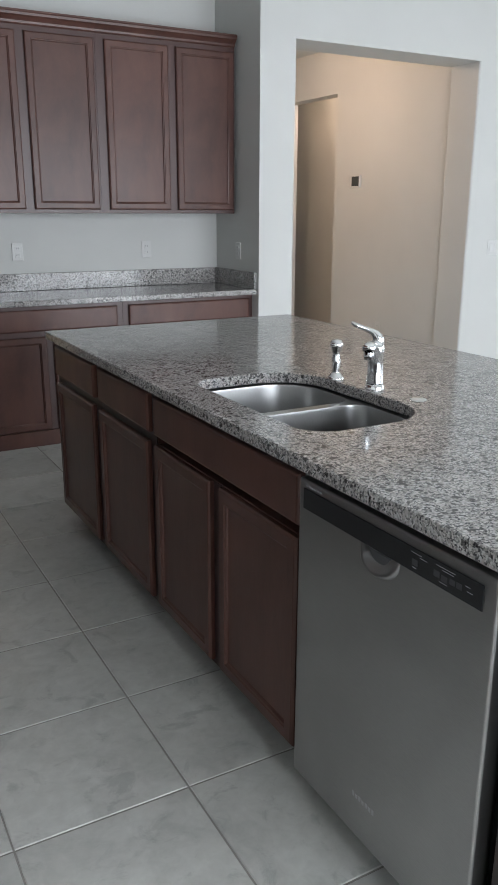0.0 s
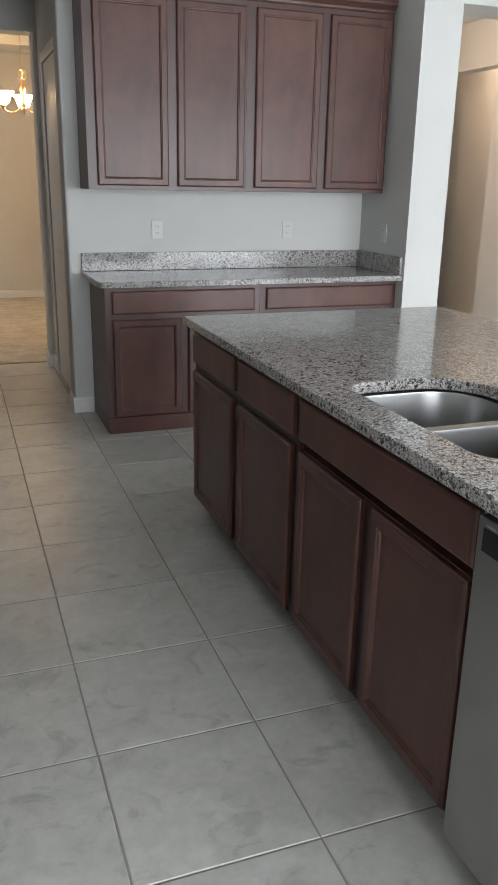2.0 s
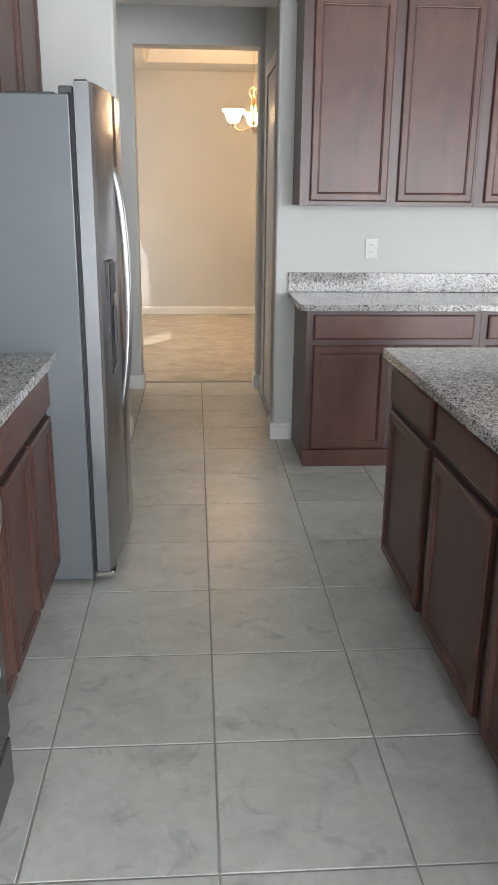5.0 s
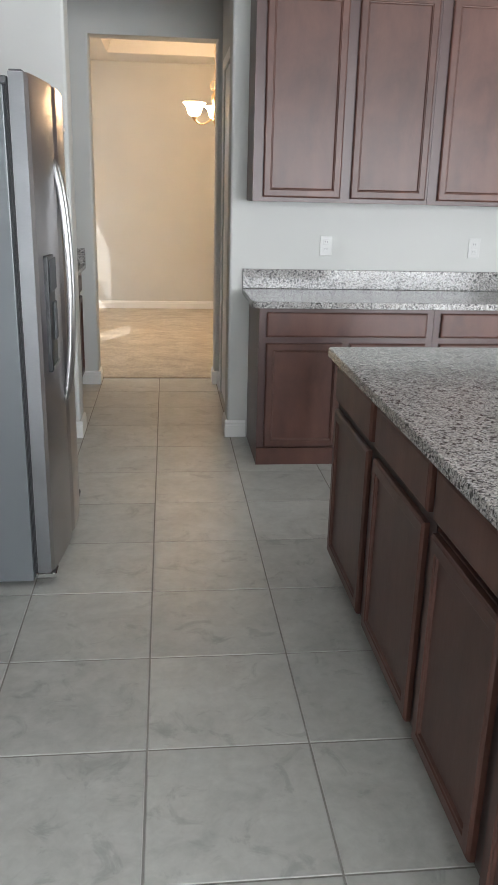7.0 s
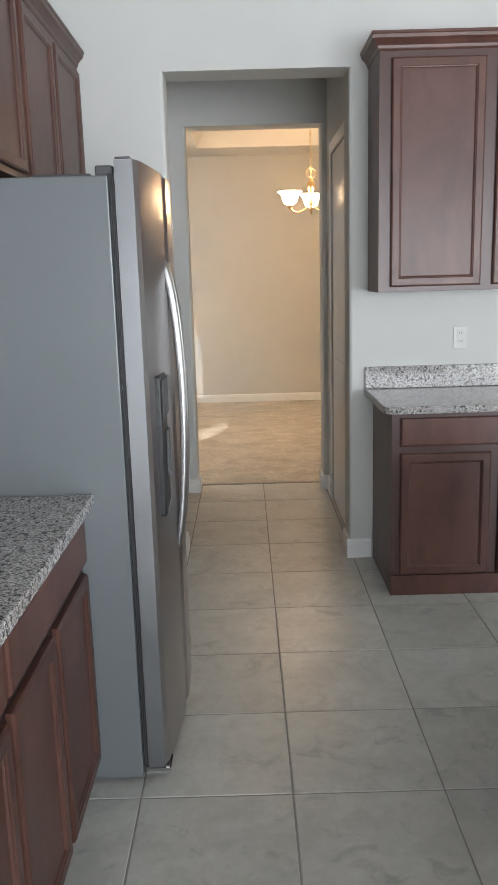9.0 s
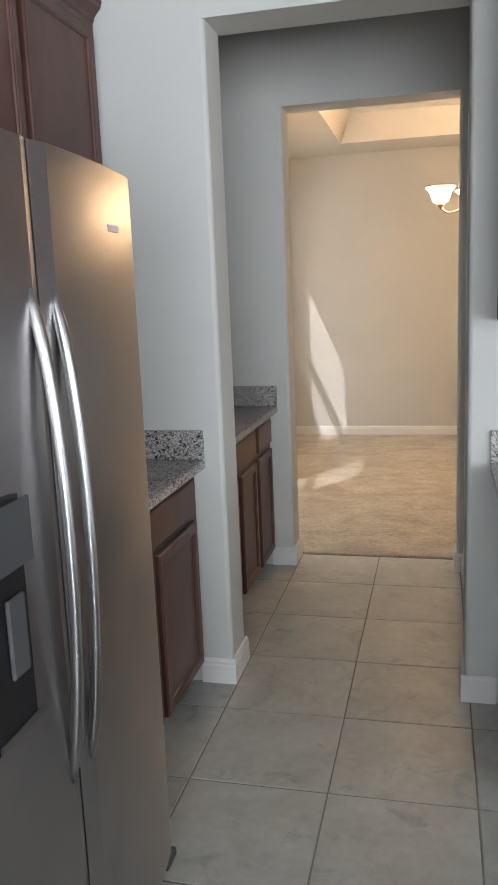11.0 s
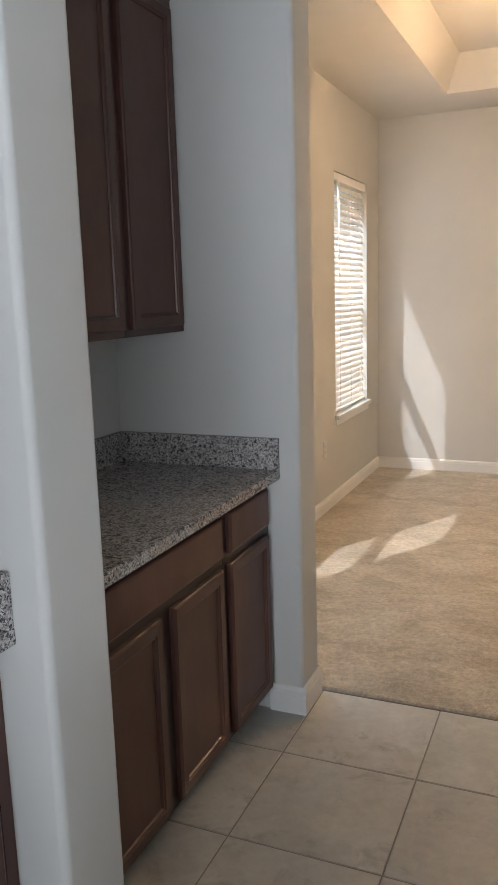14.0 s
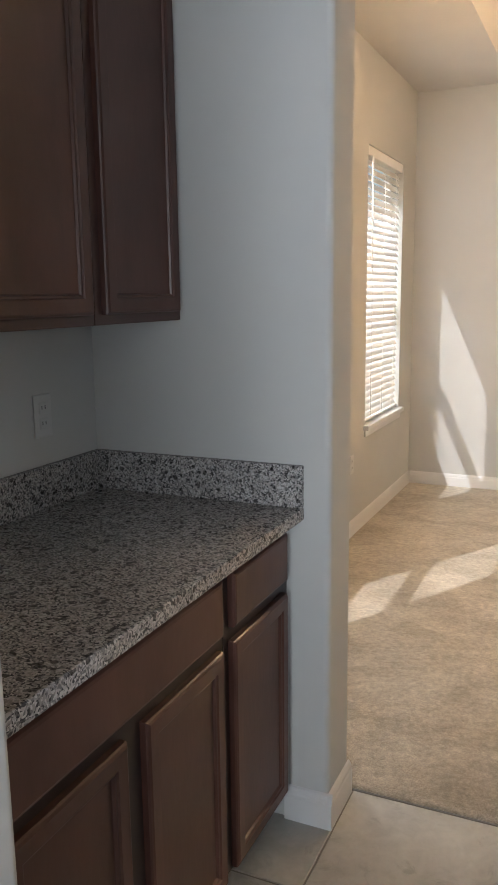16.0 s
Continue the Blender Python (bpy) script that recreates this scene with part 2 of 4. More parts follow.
def tube(path, radii, n=12, cap=True):
    bm = bmesh.new()
    pts = [Vector(p) for p in path]
    if isinstance(radii, (int, float)):
        radii = [radii] * len(pts)
    rings, side = [], None
    for i, p in enumerate(pts):
        d = (pts[min(i + 1, len(pts) - 1)] - pts[max(i - 1, 0)]).normalized()
        if side is None:
            side = d.orthogonal().normalized()
        side = (side - d * side.dot(d)).normalized()
        up = d.cross(side)
        rings.append([bm.verts.new(p + radii[i] * (side * math.cos(2 * math.pi * k / n) + up * math.sin(2 * math.pi * k / n))) for k in range(n)])
    for a, b in zip(rings, rings[1:]):
        for k in range(n):
            bm.faces.new((a[k], a[(k + 1) % n], b[(k + 1) % n], b[k]))
    if cap:
        bm.faces.new(rings[0][::-1])
        bm.faces.new(rings[-1])
    return bm


def lathe(profile, n=20, centre=(0, 0, 0), bm=None):
    bm = bm or bmesh.new()
    rings = [[bm.verts.new((centre[0] + r * math.cos(2 * math.pi * k / n), centre[1] + r * math.sin(2 * math.pi * k / n), centre[2] + z)) for k in range(n)] for r, z in profile]
    for a, b in zip(rings, rings[1:]):
        for k in range(n):
            bm.faces.new((a[k], a[(k + 1) % n], b[(k + 1) % n], b[k]))
    return bm


def bez(a, b, c, d, n=10):
    a, b, c, d = map(Vector, (a, b, c, d))
    return [a * (1 - t) ** 3 + b * 3 * t * (1 - t) ** 2 + c * 3 * t * t * (1 - t) + d * t ** 3 for t in (k / n for k in range(n + 1))]


def rings_mesh(w, h, prof, close_inner=True, skip_front=False):
    """A rectangular moulding: rings at (inset, height) on a w by h rectangle, front towards -y."""
    bm = bmesh.new()
    rings = []
    for ins, ht in prof:
        rings.append([bm.verts.new((x, -ht, z)) for x, z in ((ins, ins), (w - ins, ins), (w - ins, h - ins), (ins, h - ins))])
    for a, b in zip(rings, rings[1:]):
        for k in range(4):
            bm.faces.new((a[k], a[(k + 1) % 4], b[(k + 1) % 4], b[k]))
    if close_inner:
        bm.faces.new(rings[-1])
    return bm


# ---- cabinets ----
DOOR_PROFILE = [(0, 0), (0, 0.013), (0.003, 0.017), (0.008, 0.020), (0.037, 0.020), (0.040, 0.0165), (0.044, 0.0155), (0.047, 0.0105), (0.050, 0.009)]


def cab_door(parent, x0, x1, z0, z1, front=0.0):
    d = part("door", rings_mesh(x1 - x0, z1 - z0, DOOR_PROFILE, False), WOOD, parent, m=pose(x0, front, z0))
    part("panel", boxbm(0.0495, x1 - x0 - 0.0495, -0.0093, -0.004, 0.0495, z1 - z0 - 0.0495), WOOD, d)
    return d


def cab_drawer(parent, x0, x1, z0, z1, front=0.0):
    return part("drawer_front", rings_mesh(x1 - x0, z1 - z0, [(0, 0), (0, 0.013), (0.004, 0.018), (0.010, 0.020)]), WOOD, parent, m=pose(x0, front, z0))


def base_cabinet(m, w, depth, doors, drawers, label, group, top=0.895, toe=0.065, frame_mat=None):
    """doors, drawers: spans along the width. Front of the face frame at y = 0, toe kick recessed."""
    c = thing("base_cabinet", m, label, "cabinet", group)
    part("body", boxbm(0.0005, w - 0.0005, 0.004, depth, 0.10, top, 0.0015), WOOD, c)
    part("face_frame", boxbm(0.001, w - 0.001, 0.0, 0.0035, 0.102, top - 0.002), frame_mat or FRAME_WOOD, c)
    # near-black where the toe kick is set back, WOOD where flush
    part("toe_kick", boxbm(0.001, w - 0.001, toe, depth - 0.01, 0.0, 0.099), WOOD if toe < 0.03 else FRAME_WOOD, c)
    for a, b in drawers:
        cab_drawer(c, a, b, 0.735, 0.868)
    for a, b in doors:
        cab_door(c, a, b, 0.108, 0.700)
    return c


def crown_bm(w, depth, left=True, right=True):
    bm = bmesh.new()
    prof = [(0.0, 0.0), (0.006, 0.008), (0.008, 0.020), (0.022, 0.036), (0.034, 0.046), (0.036, 0.060), (0.040, 0.064), (0.040, 0.074)]
    rows = []
    for o, z in prof:
        l, r = (o if left else 0), (o if right else 0)
        rows.append([bm.verts.new(p) for p in ((-l, depth, z), (-l, -o, z), (w + r, -o, z), (w + r, depth, z))])
    for a, b in zip(rows, rows[1:]):
        for k in range(3):
            bm.faces.new((a[k], a[k + 1], b[k + 1], b[k]))
    bm.faces.new(rows[-1])
    bm.faces.new(rows[0][::-1])
    return bm


def wall_cabinet(m, w, depth, doors, h, label, group, crown=(False, False)):
    c = thing("wall_cabinet", m, label, "cabinet", group)
    part("body", boxbm(0.0005, w - 0.0005, 0.004, depth, 0.0, h, 0.0015), WOOD, c)
    part("face_frame", boxbm(0.001, w - 0.001, 0.0, 0.0035, 0.001, h), FRAME_MID, c)
    for a, b in doors:
        cab_door(c, a, b, 0.024, h - 0.03)
    part("crown", crown_bm(w, depth, *crown), WOOD, c, m=pose(0, 0, h + 0.001))
    return c


def slab(name, bm_loop, z0, z1, holes=()):
    """A stone top from an outline with rounded corners and holes, with eased edges."""
    bm = bmesh.new()
    edges = []
    for loop in (bm_loop, *holes):
        vs = [bm.verts.new((x, y, z0)) for x, y in loop]
        edges += [bm.edges.new((vs[k], vs[(k + 1) % len(vs)])) for k in range(len(vs))]
    r = bmesh.ops.triangle_fill(bm, use_beauty=True, use_dissolve=False, edges=edges)
    faces = [g for g in r["geom"] if isinstance(g, bmesh.types.BMFace)]
    ex = bmesh.ops.extrude_face_region(bm, geom=faces)
    vs = [g for g in ex["geom"] if isinstance(g, bmesh.types.BMVert)]
    bmesh.ops.translate(bm, vec=(0, 0, z1 - z0), verts=vs)
    bmesh.ops.recalc_face_normals(bm, faces=bm.faces)
    rim = [e for e in bm.edges if len(e.link_faces) == 2 and e.calc_face_angle(0) > 1.2 and abs(e.verts[0].co.z - e.verts[1].co.z) < 1e-5]
    bmesh.ops.bevel(bm, geom=rim, offset=0.004, segments=2, affect="EDGES", profile=0.5)
    return bm


def round_rect(x0, x1, y0, y1, r, n=5):
    rs = r if isinstance(r, (tuple, list)) else (r, r, r, r)
    out = []
    for (cx, cy, a0), q in zip(((x1, y1, 0), (x0, y1, 90), (x0, y0, 180), (x1, y0, 270)), rs):
        sx, sy = (-1 if cx == x1 else 1), (-1 if cy == y1 else 1)
        if q <= 0:
            out.append((cx, cy))
            continue
        for k in range(n + 1):
            a = radians(a0 + 90 * k / n)
            out.append((cx + sx * q + q * math.cos(a), cy + sy * q + q * math.sin(a)))
    return out


# ---- structure ----
T = 0.457
WALLH = 3.3


def wall(name, x0, x1, y0, y1, z0=0.0, z1=WALLH, label="smooth painted pale grey drywall wall", parent=None):
    bm = boxbm(x0, x1, y0, y1, z0, z1)
    if parent is not None:
        return part(name, bm, PAINT, parent)
    return structure(name, bm, PAINT, label, "wall")


LW, KY, KY2 = -1.2, 2.94, 3.15
DY, DY2, DN = 4.375, 4.56, 8.556
OL, OR, HEAD = -0.472, 0.436, 2.512
DW = -1.225




def pier(name, x0, x1, y0, y1, z1, round_x, r=0.019):
    """A length of wall whose two vertical edges at x = round_x are bullnosed."""
    bm = boxbm(x0, x1, y0, y1, 0.0, z1)
    edges = [e for e in bm.edges if all(abs(v.co.x - round_x) < 1e-4 for v in e.verts) and abs(e.verts[0].co.z - e.verts[1].co.z) > 0.5]
    bmesh.ops.bevel(bm, geom=edges, offset=r, segments=8, affect="EDGES", profile=0.5)
    return structure(name, bm, PAINT, "pale grey drywall pier with bullnosed corners", "wall")


# kitchen
wall("wall_west", LW - 0.15, LW, -4.75, DY)
pier("wall_kitchen_north", LW, OL, KY, KY2, HEAD, OL)
pier("wall_kitchen_north_east", OR, 2.49, KY, KY2, HEAD, OR)
wall("wall_over_kitchen_opening", LW, 2.49, KY, KY2, HEAD)
wall("wall_pantry_closet_south", 2.49, 2.70, 2.62, KY2)
pier("wall_hall_stub", 2.49, 2.768, 2.30, 2.62, 2.53, 2.768)
wall("wall_hall_over_opening", 2.49, 7.0, 2.30, 2.62, 2.53)
pier("wall_hall_east_pier", 4.38, 7.0, 2.30, 2.62, 2.53, 4.38)
# passage and dining
wall("wall_passage_east", 0.475, 0.60, KY2, 3.22)
wall("wall_passage_east_north", 0.475, 0.60, 4.10, DY)
wall("wall_passage_east_over_door", 0.475, 0.60, 3.22, 4.10, 2.275)
pier("wall_dining_south_west", DW - 0.15, OL, DY, DY2, HEAD, OL)
pier("wall_dining_south_east", OR, 2.55, DY, DY2, HEAD, OR)
wall("wall_dining_over_opening", DW - 0.15, 2.55, DY, DY2, HEAD)
wall("wall_dining_north", DW - 0.15, 2.55, DN, DN + 0.15)
wall("wall_dining_east", 2.40, 2.55, DY2, DN)
W1, W2, WZ0, WZ1 = (7.30, 8.18), (4.82, 5.70), 0.66, 2.37
wall("wall_dining_west", DW - 0.15, DW, DY2, W2[0])
wall("wall_dining_west_mid", DW - 0.15, DW, W2[1], W1[0])
wall("wall_dining_west_end", DW - 0.15, DW, W1[1], DN)
for w in (W1, W2):
    wall("wall_under_window", DW - 0.15, DW, w[0], w[1], 0, WZ0)
    wall("wall_over_window", DW - 0.15, DW, w[0], w[1], WZ1)
# hall
wall("wall_hall_west", 2.55, 2.70, KY2, 6.2)
wall("wall_hall_thermostat", 4.40, 4.55, 2.62, 4.17)
wall("wall_hall_over_door", 4.40, 4.55, 4.17, 5.10, 2.515)
wall("wall_hall_end", 4.40, 4.55, 5.10, 6.2)
wall("wall_hall_north", 2.55, 7.0, 6.2, 6.35)
wall("wall_bedroom_partition", 4.98, 5.08, 2.62, 6.2)
# great room, behind the walker
SD = (0.0, 4.8, 2.44)
SY = -4.6
wall("wall_south_west", LW, SD[0], SY - 0.15, SY)
wall("wall_south_east", SD[1], 7.0, SY - 0.15, SY)
wall("wall_over_sliding_door", SD[0], SD[1], SY - 0.15, SY, SD[2])
wall("wall_east_south", 7.0, 7.15, -4.75, -3.2)
wall("wall_east_north", 7.0, 7.15, 0.0, 6.35)
wall("wall_under_east_window", 7.0, 7.15, -3.2, 0.0, 0, 0.7)
wall("wall_over_east_window", 7.0, 7.15, -3.2, 0.0, 2.4)
structure("ceiling", boxbm(LW - 0.15, 7.15, -4.75, KY2, WALLH, WALLH + 0.1), CEIL, "white textured drywall kitchen ceiling", "ceiling")
structure("ceiling_passage", boxbm(LW, 0.6, KY2, DY, 2.92, 3.02), CEIL, "white textured drywall passage ceiling", "ceiling")
structure("ceiling_hall", boxbm(2.49, 7.15, 2.62, 6.35, 2.92, 3.02), CEIL, "white drywall hall ceiling", "ceiling")
TX0, TX1, TY0, TY1, DCZ = -0.575, 1.75, 5.16, 7.95, 2.92


def tray_ceiling():
    bm = bmesh.new()
    o = [(DW, DY2), (2.40, DY2), (2.40, DN), (DW, DN)]
    i = [(TX0, TY0), (TX1, TY0), (TX1, TY1), (TX0, TY1)]
    k = 0.10
    q = [(TX0 + k, TY0 + k), (TX1 - k, TY0 + k), (TX1 - k, TY1 - k), (TX0 + k, TY1 - k)]
    levels = [[bm.verts.new((*p, z)) for p in ring] for ring, z in ((o, DCZ), (i, DCZ), (q, DCZ + 0.24))]
    for a, b in zip(levels, levels[1:]):
        for n in range(4):
            bm.faces.new((a[n], a[(n + 1) % 4], b[(n + 1) % 4], b[n]))
    bm.faces.new(levels[-1])
    top = [bm.verts.new((*p, DCZ + 0.4)) for p in o]
    bm.faces.new(top)
    for n in range(4):
        bm.faces.new((levels[0][n], levels[0][(n + 1) % 4], top[(n + 1) % 4], top[n]))
    return bm


structure("ceiling_dining", tray_ceiling(), CEIL, "white drywall tray ceiling over the dining room", "ceiling")
floor = structure("floor", boxbm(LW - 0.15, 7.15, -4.75, 10 * T, -0.12, -0.0022), GROUT, "grey ceramic tile floor with dark grout lines", "floor")


def carpet_bm():
    bm = boxbm(DW, 2.40, 10 * T + 0.004, DN, -0.12, 0.010)
    edges = [e for e in bm.edges if all(v.co.z > 0 and v.co.y < 5 for v in e.verts)]
    bmesh.ops.bevel(bm, geom=edges, offset=0.009, segments=3, affect="EDGES", profile=0.5)
    return bm


structure("floor_carpet", carpet_bm(), CARPET, "beige cut pile carpet with brushed footprints", "floor")
structure("floor_hall", boxbm(2.55, 7.0, 10 * T + 0.004, 6.35, -0.12, 0.006), CARPET, "beige carpet in the back hall", "floor")
# the thin shadow where tile meets carpet, made as a grout-coloured strip
structure("carpet_edge_shadow", boxbm(OL, OR, 10 * T - 0.003, 10 * T + 0.0035, -0.003, 0.0035, 0.001), GROUT, "grey strip drawn as the thin shadow between tile and carpet", "trim")
# unseen roof and posts, added to block the sun at the sliding door
structure("sun_blocking_roof", boxbm(-1.35, 7.15, SY - 3.2, SY - 0.16, 2.62, 2.75), CEIL, "unseen white patio roof added to keep sun off the sliding door", "roof")
for px in (-1.2, 1.5, 4.2, 7.0):
    tagged(part("added_roof_post", boxbm(px - 0.1, px + 0.1, SY - 3.15, SY - 2.95, -0.16, 2.62), PAINT), "pale painted square post added under the unseen patio roof", "post", "patio posts")
structure("ground", boxbm(-60, 60, -60, 60, -0.35, -0.16), LAWN, "green lawn outside the windows", "ground")


def baseboard(a, b, normal, h=0.105):
    """A moulded skirting from a to b on the floor, sticking out along normal."""
    bm = bmesh.new()
    a, b, n = Vector((*a, 0)), Vector((*b, 0)), Vector((*normal, 0))
    prof = [(0, 0.0), (0.014, 0.0), (0.014, h - 0.03), (0.011, h - 0.024), (0.011, h - 0.014), (0.006, h - 0.004), (0, h)]
    ra = [bm.verts.new(a + n * o + Vector((0, 0, z))) for o, z in prof]
    rb = [bm.verts.new(b + n * o + Vector((0, 0, z))) for o, z in prof]
    for k in range(len(prof) - 1):
        bm.faces.new((ra[k], ra[k + 1], rb[k + 1], rb[k]))
    bm.faces.new(ra)
    bm.faces.new(rb[::-1])
    return structure("baseboard", bm, TRIM, "white painted moulded wooden baseboard", "baseboard")


g = 0.014
baseboard((-0.60, KY), (OL + g, KY), (0, -1))
baseboard((OL, KY), (OL, KY2 + g), (1, 0))
baseboard((OR - g, KY), (0.552, KY), (0, -1))
baseboard((OR, KY), (OR, KY2), (-1, 0))
baseboard((0.475, KY2), (0.475, 3.15), (-1, 0))
baseboard((0.475, 4.18), (0.475, DY - 0.001), (-1, 0))
baseboard((-0.60, DY), (OL + g, DY), (0, -1))
baseboard((OL, DY), (OL, DY2), (1, 0))
baseboard((OR - g, DY), (0.475, DY), (0, -1))
baseboard((OR, DY), (OR, DY2), (-1, 0))
baseboard((DW, DY2), (DW, DN), (1, 0))
baseboard((DW + g, DN), (2.40, DN), (0, -1))
baseboard((2.40, DY2), (2.40, DN), (-1, 0))
baseboard((4.40, 2.62), (4.40, 4.17), (-1, 0))
baseboard((2.49, 2.30), (2.768, 2.30), (0, -1))
baseboard((4.38, 2.30), (7.0, 2.30), (0, -1))
baseboard((SD[1], SY), (7.0, SY), (0, 1))

# passage door
def passage_door():
    d = tagged(part("door_1", boxbm(0.479, 0.52, 3.222, 4.098, 0.01, 2.27, 0.002), TRIM), "white painted closed pantry closet door", "door", kind="structure")
    for a, b, z0, z1 in ((3.36, 3.96, 1.15, 2.12), (3.36, 3.96, 0.2, 1.0)):
        part("panel", boxbm(0.4745, 0.4788, a, b, z0, z1, 0.002), TRIM, d)
    for a, b, z0, z1 in ((3.155, 3.2215, 0.0, 2.275), (4.0985, 4.165, 0.0, 2.275), (3.155, 4.165, 2.2755, 2.345)):
        part("casing", boxbm(0.466, 0.4745, a, b, z0, z1, 0.003, 2), TRIM, d)
    return d


passage_door()


# windows with sills and blinds
def window(name, y0, y1):
    c = tagged(new(name), "white framed sash window behind closed blinds", "window", kind="structure")
    x = DW - 0.10
    f = 0.045
    for n, a, b, z0, z1 in (("frame", y0, y0 + f, WZ0, WZ1), ("frame", y1 - f, y1, WZ0, WZ1), ("frame", y0 + f, y1 - f, WZ0, WZ0 + f), ("frame", y0 + f, y1 - f, WZ1 - f, WZ1), ("meeting_rail", y0 + f, y1 - f, 1.42, 1.50)):
        part(n, boxbm(x - 0.03, x + 0.02, a, b, z0, z1, 0.003), TRIM, c)
    p = part("pane", boxbm(x - 0.006, x - 0.002, y0 + f, y1 - f, WZ0 + f, WZ1 - f), GLASS, c)
    p.visible_shadow = False
    part("window_sill", boxbm(DW - 0.09, DW + 0.035, y0 - 0.03, y1 + 0.03, WZ0 - 0.03, WZ0 + 0.002, 0.005, 2), TRIM, c)
    part("apron", boxbm(DW, DW + 0.012, y0 - 0.01, y1 + 0.01, WZ0 - 0.075, WZ0 - 0.031, 0.003), TRIM, c)
    b = thing("window_blind", pose(0, 0, 0), "white horizontal slat blind lowered over the window", "blind", "blinds on the dining windows")
    bx = DW - 0.035
    part("head_rail", boxbm(bx - 0.03, bx + 0.03, y0 + 0.008, y1 - 0.008, WZ1 - 0.06, WZ1 - 0.002, 0.003), BLIND, b)
    part("bottom_rail", boxbm(bx - 0.025, bx + 0.025, y0 + 0.012, y1 - 0.012, WZ0 + 0.012, WZ0 + 0.030, 0.004), BLIND, b)
    bm = bmesh.new()
    top = [(s, 0.0025 * (1 - (s / 0.025) ** 2)) for s in (-0.025, -0.0125, 0, 0.0125, 0.025)]
    ra = [bm.verts.new((s, y0 + 0.012, z)) for s, z in top] + [bm.verts.new((s, y0 + 0.012, z - 0.0022)) for s, z in top[::-1]]
    rb = [bm.verts.new((s, y1 - 0.012, z)) for s, z in top] + [bm.verts.new((s, y1 - 0.012, z - 0.0022)) for s, z in top[::-1]]
    for k in range(len(ra)):
        j = (k + 1) % len(ra)
        bm.faces.new((ra[k], ra[j], rb[j], rb[k]))
    bm.faces.new(ra)
    bm.faces.new(rb[::-1])
    me = mesh_of("slat", bm, BLIND)
    z = WZ0 + 0.055
    while z < WZ1 - 0.075:
        s = new("slat", me)
        s.parent = b
        s.matrix_basis = pose(bx, 0, z, 0, 60.5, 0)
        z += 0.0435
    for y in (y0 + 0.16, (y0 + y1) / 2, y1 - 0.16):
        part("cord", tube([(bx + 0.026, y, WZ0 + 0.03), (bx + 0.026, y, WZ1 - 0.05)], 0.0012, 5), BLIND, b)
    part("tilt_wand", tube([(bx + 0.04, y0 + 0.10, WZ1 - 0.75), (bx + 0.034, y0 + 0.10, WZ1 - 0.05)], 0.004, 7), BLIND, b)
    return c


window("window_1", *W1)
window("window_2", *W2)


def big_glazing(name, along, a, b, at, z0, z1, n, label, category):
    c = tagged(new(name), label, category, kind="structure")
    f = 0.06

    def bx(p, q, z0_, z1_, d=0.04):
        return boxbm(p, q, at - d, at + d, z0_, z1_) if along == "x" else boxbm(at - d, at + d, p, q, z0_, z1_)
    step = (b - a) / n
    for k in range(n + 1):
        m = a + k * step
        lo, hi = max(a, m - f / 2), min(b, m + f / 2)
        part("stile", bx(lo, hi, z0, z1), TRIM, c)
    for k in range(n):
        p, q = a + k * step + f / 2, a + (k + 1) * step - f / 2
        part("rail", bx(p, q, z0, z0 + f), TRIM, c)
        part("rail", bx(p, q, z1 - f, z1), TRIM, c)
        part("pane", bx(p, q, z0 + f, z1 - f, 0.004), GLASS, c).visible_shadow = False


big_glazing("sliding_door", "x", SD[0], SD[1], SY - 0.08, 0.0, SD[2], 3, "white framed sliding glass patio door", "door")
big_glazing("window_3", "y", -3.2, 0.0, 7.08, 0.7, 2.4, 3, "white framed triple living room window", "window")

# ---- kitchen things ----
CT, CB = 0.932, 0.897
FAR, ISL, LEFT, PAN = "cabinets on the far wall", "cabinets of the island", "cabinets by the range", "cabinets of the serving pantry"
# far run
for x0 in (0.56, 1.53):
    w = 0.97
    base_cabinet(pose(x0, 2.395, 0), w, KY - 2.397, [(0.04, 0.462), (0.505, 0.93)], [(0.04, 0.93)], "cherry-stained two-door base cabinet with wide drawer on tile", FAR, CB - 0.001, -0.006, FRAME_MID)
for x0 in (0.53, 1.50):
    wall_cabinet(pose(x0, 2.615, 1.435), 0.97, KY - 2.617, [(0.055, 0.480), (0.535, 0.955)], 1.06, "cherry-stained two-door wall cabinet with crown moulding", FAR, (x0 < 1, False))


def counter_top(loop, label, group=""):
    return tagged(part("countertop", slab("countertop", loop, CB, CT), GRANITE), label, "countertop", group)


def splash(x0, x1, y0, y1, label="speckled grey granite backsplash strip"):
    return tagged(part("backsplash", boxbm(x0, x1, y0, y1, CT + 0.0005, CT + 0.115, 0.003, 2), GRANITE), label, "backsplash")


counter_top(round_rect(0.515, 2.489, 2.318, KY - 0.001, (0, 0, 0.05, 0)), "speckled grey granite worktop on cherry base cabinets")
splash(0.515, 2.467, KY - 0.021, KY - 0.001)
splash(2.469, 2.489, 2.325, KY - 0.001)

# island
IX = 0.72
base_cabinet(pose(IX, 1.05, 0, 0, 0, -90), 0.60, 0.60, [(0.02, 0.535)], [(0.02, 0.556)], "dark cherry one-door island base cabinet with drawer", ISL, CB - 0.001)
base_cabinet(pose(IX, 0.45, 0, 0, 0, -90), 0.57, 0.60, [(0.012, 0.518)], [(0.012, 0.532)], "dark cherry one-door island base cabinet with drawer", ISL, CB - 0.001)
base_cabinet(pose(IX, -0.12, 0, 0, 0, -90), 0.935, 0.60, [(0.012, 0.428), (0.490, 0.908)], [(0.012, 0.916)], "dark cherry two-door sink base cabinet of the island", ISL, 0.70)
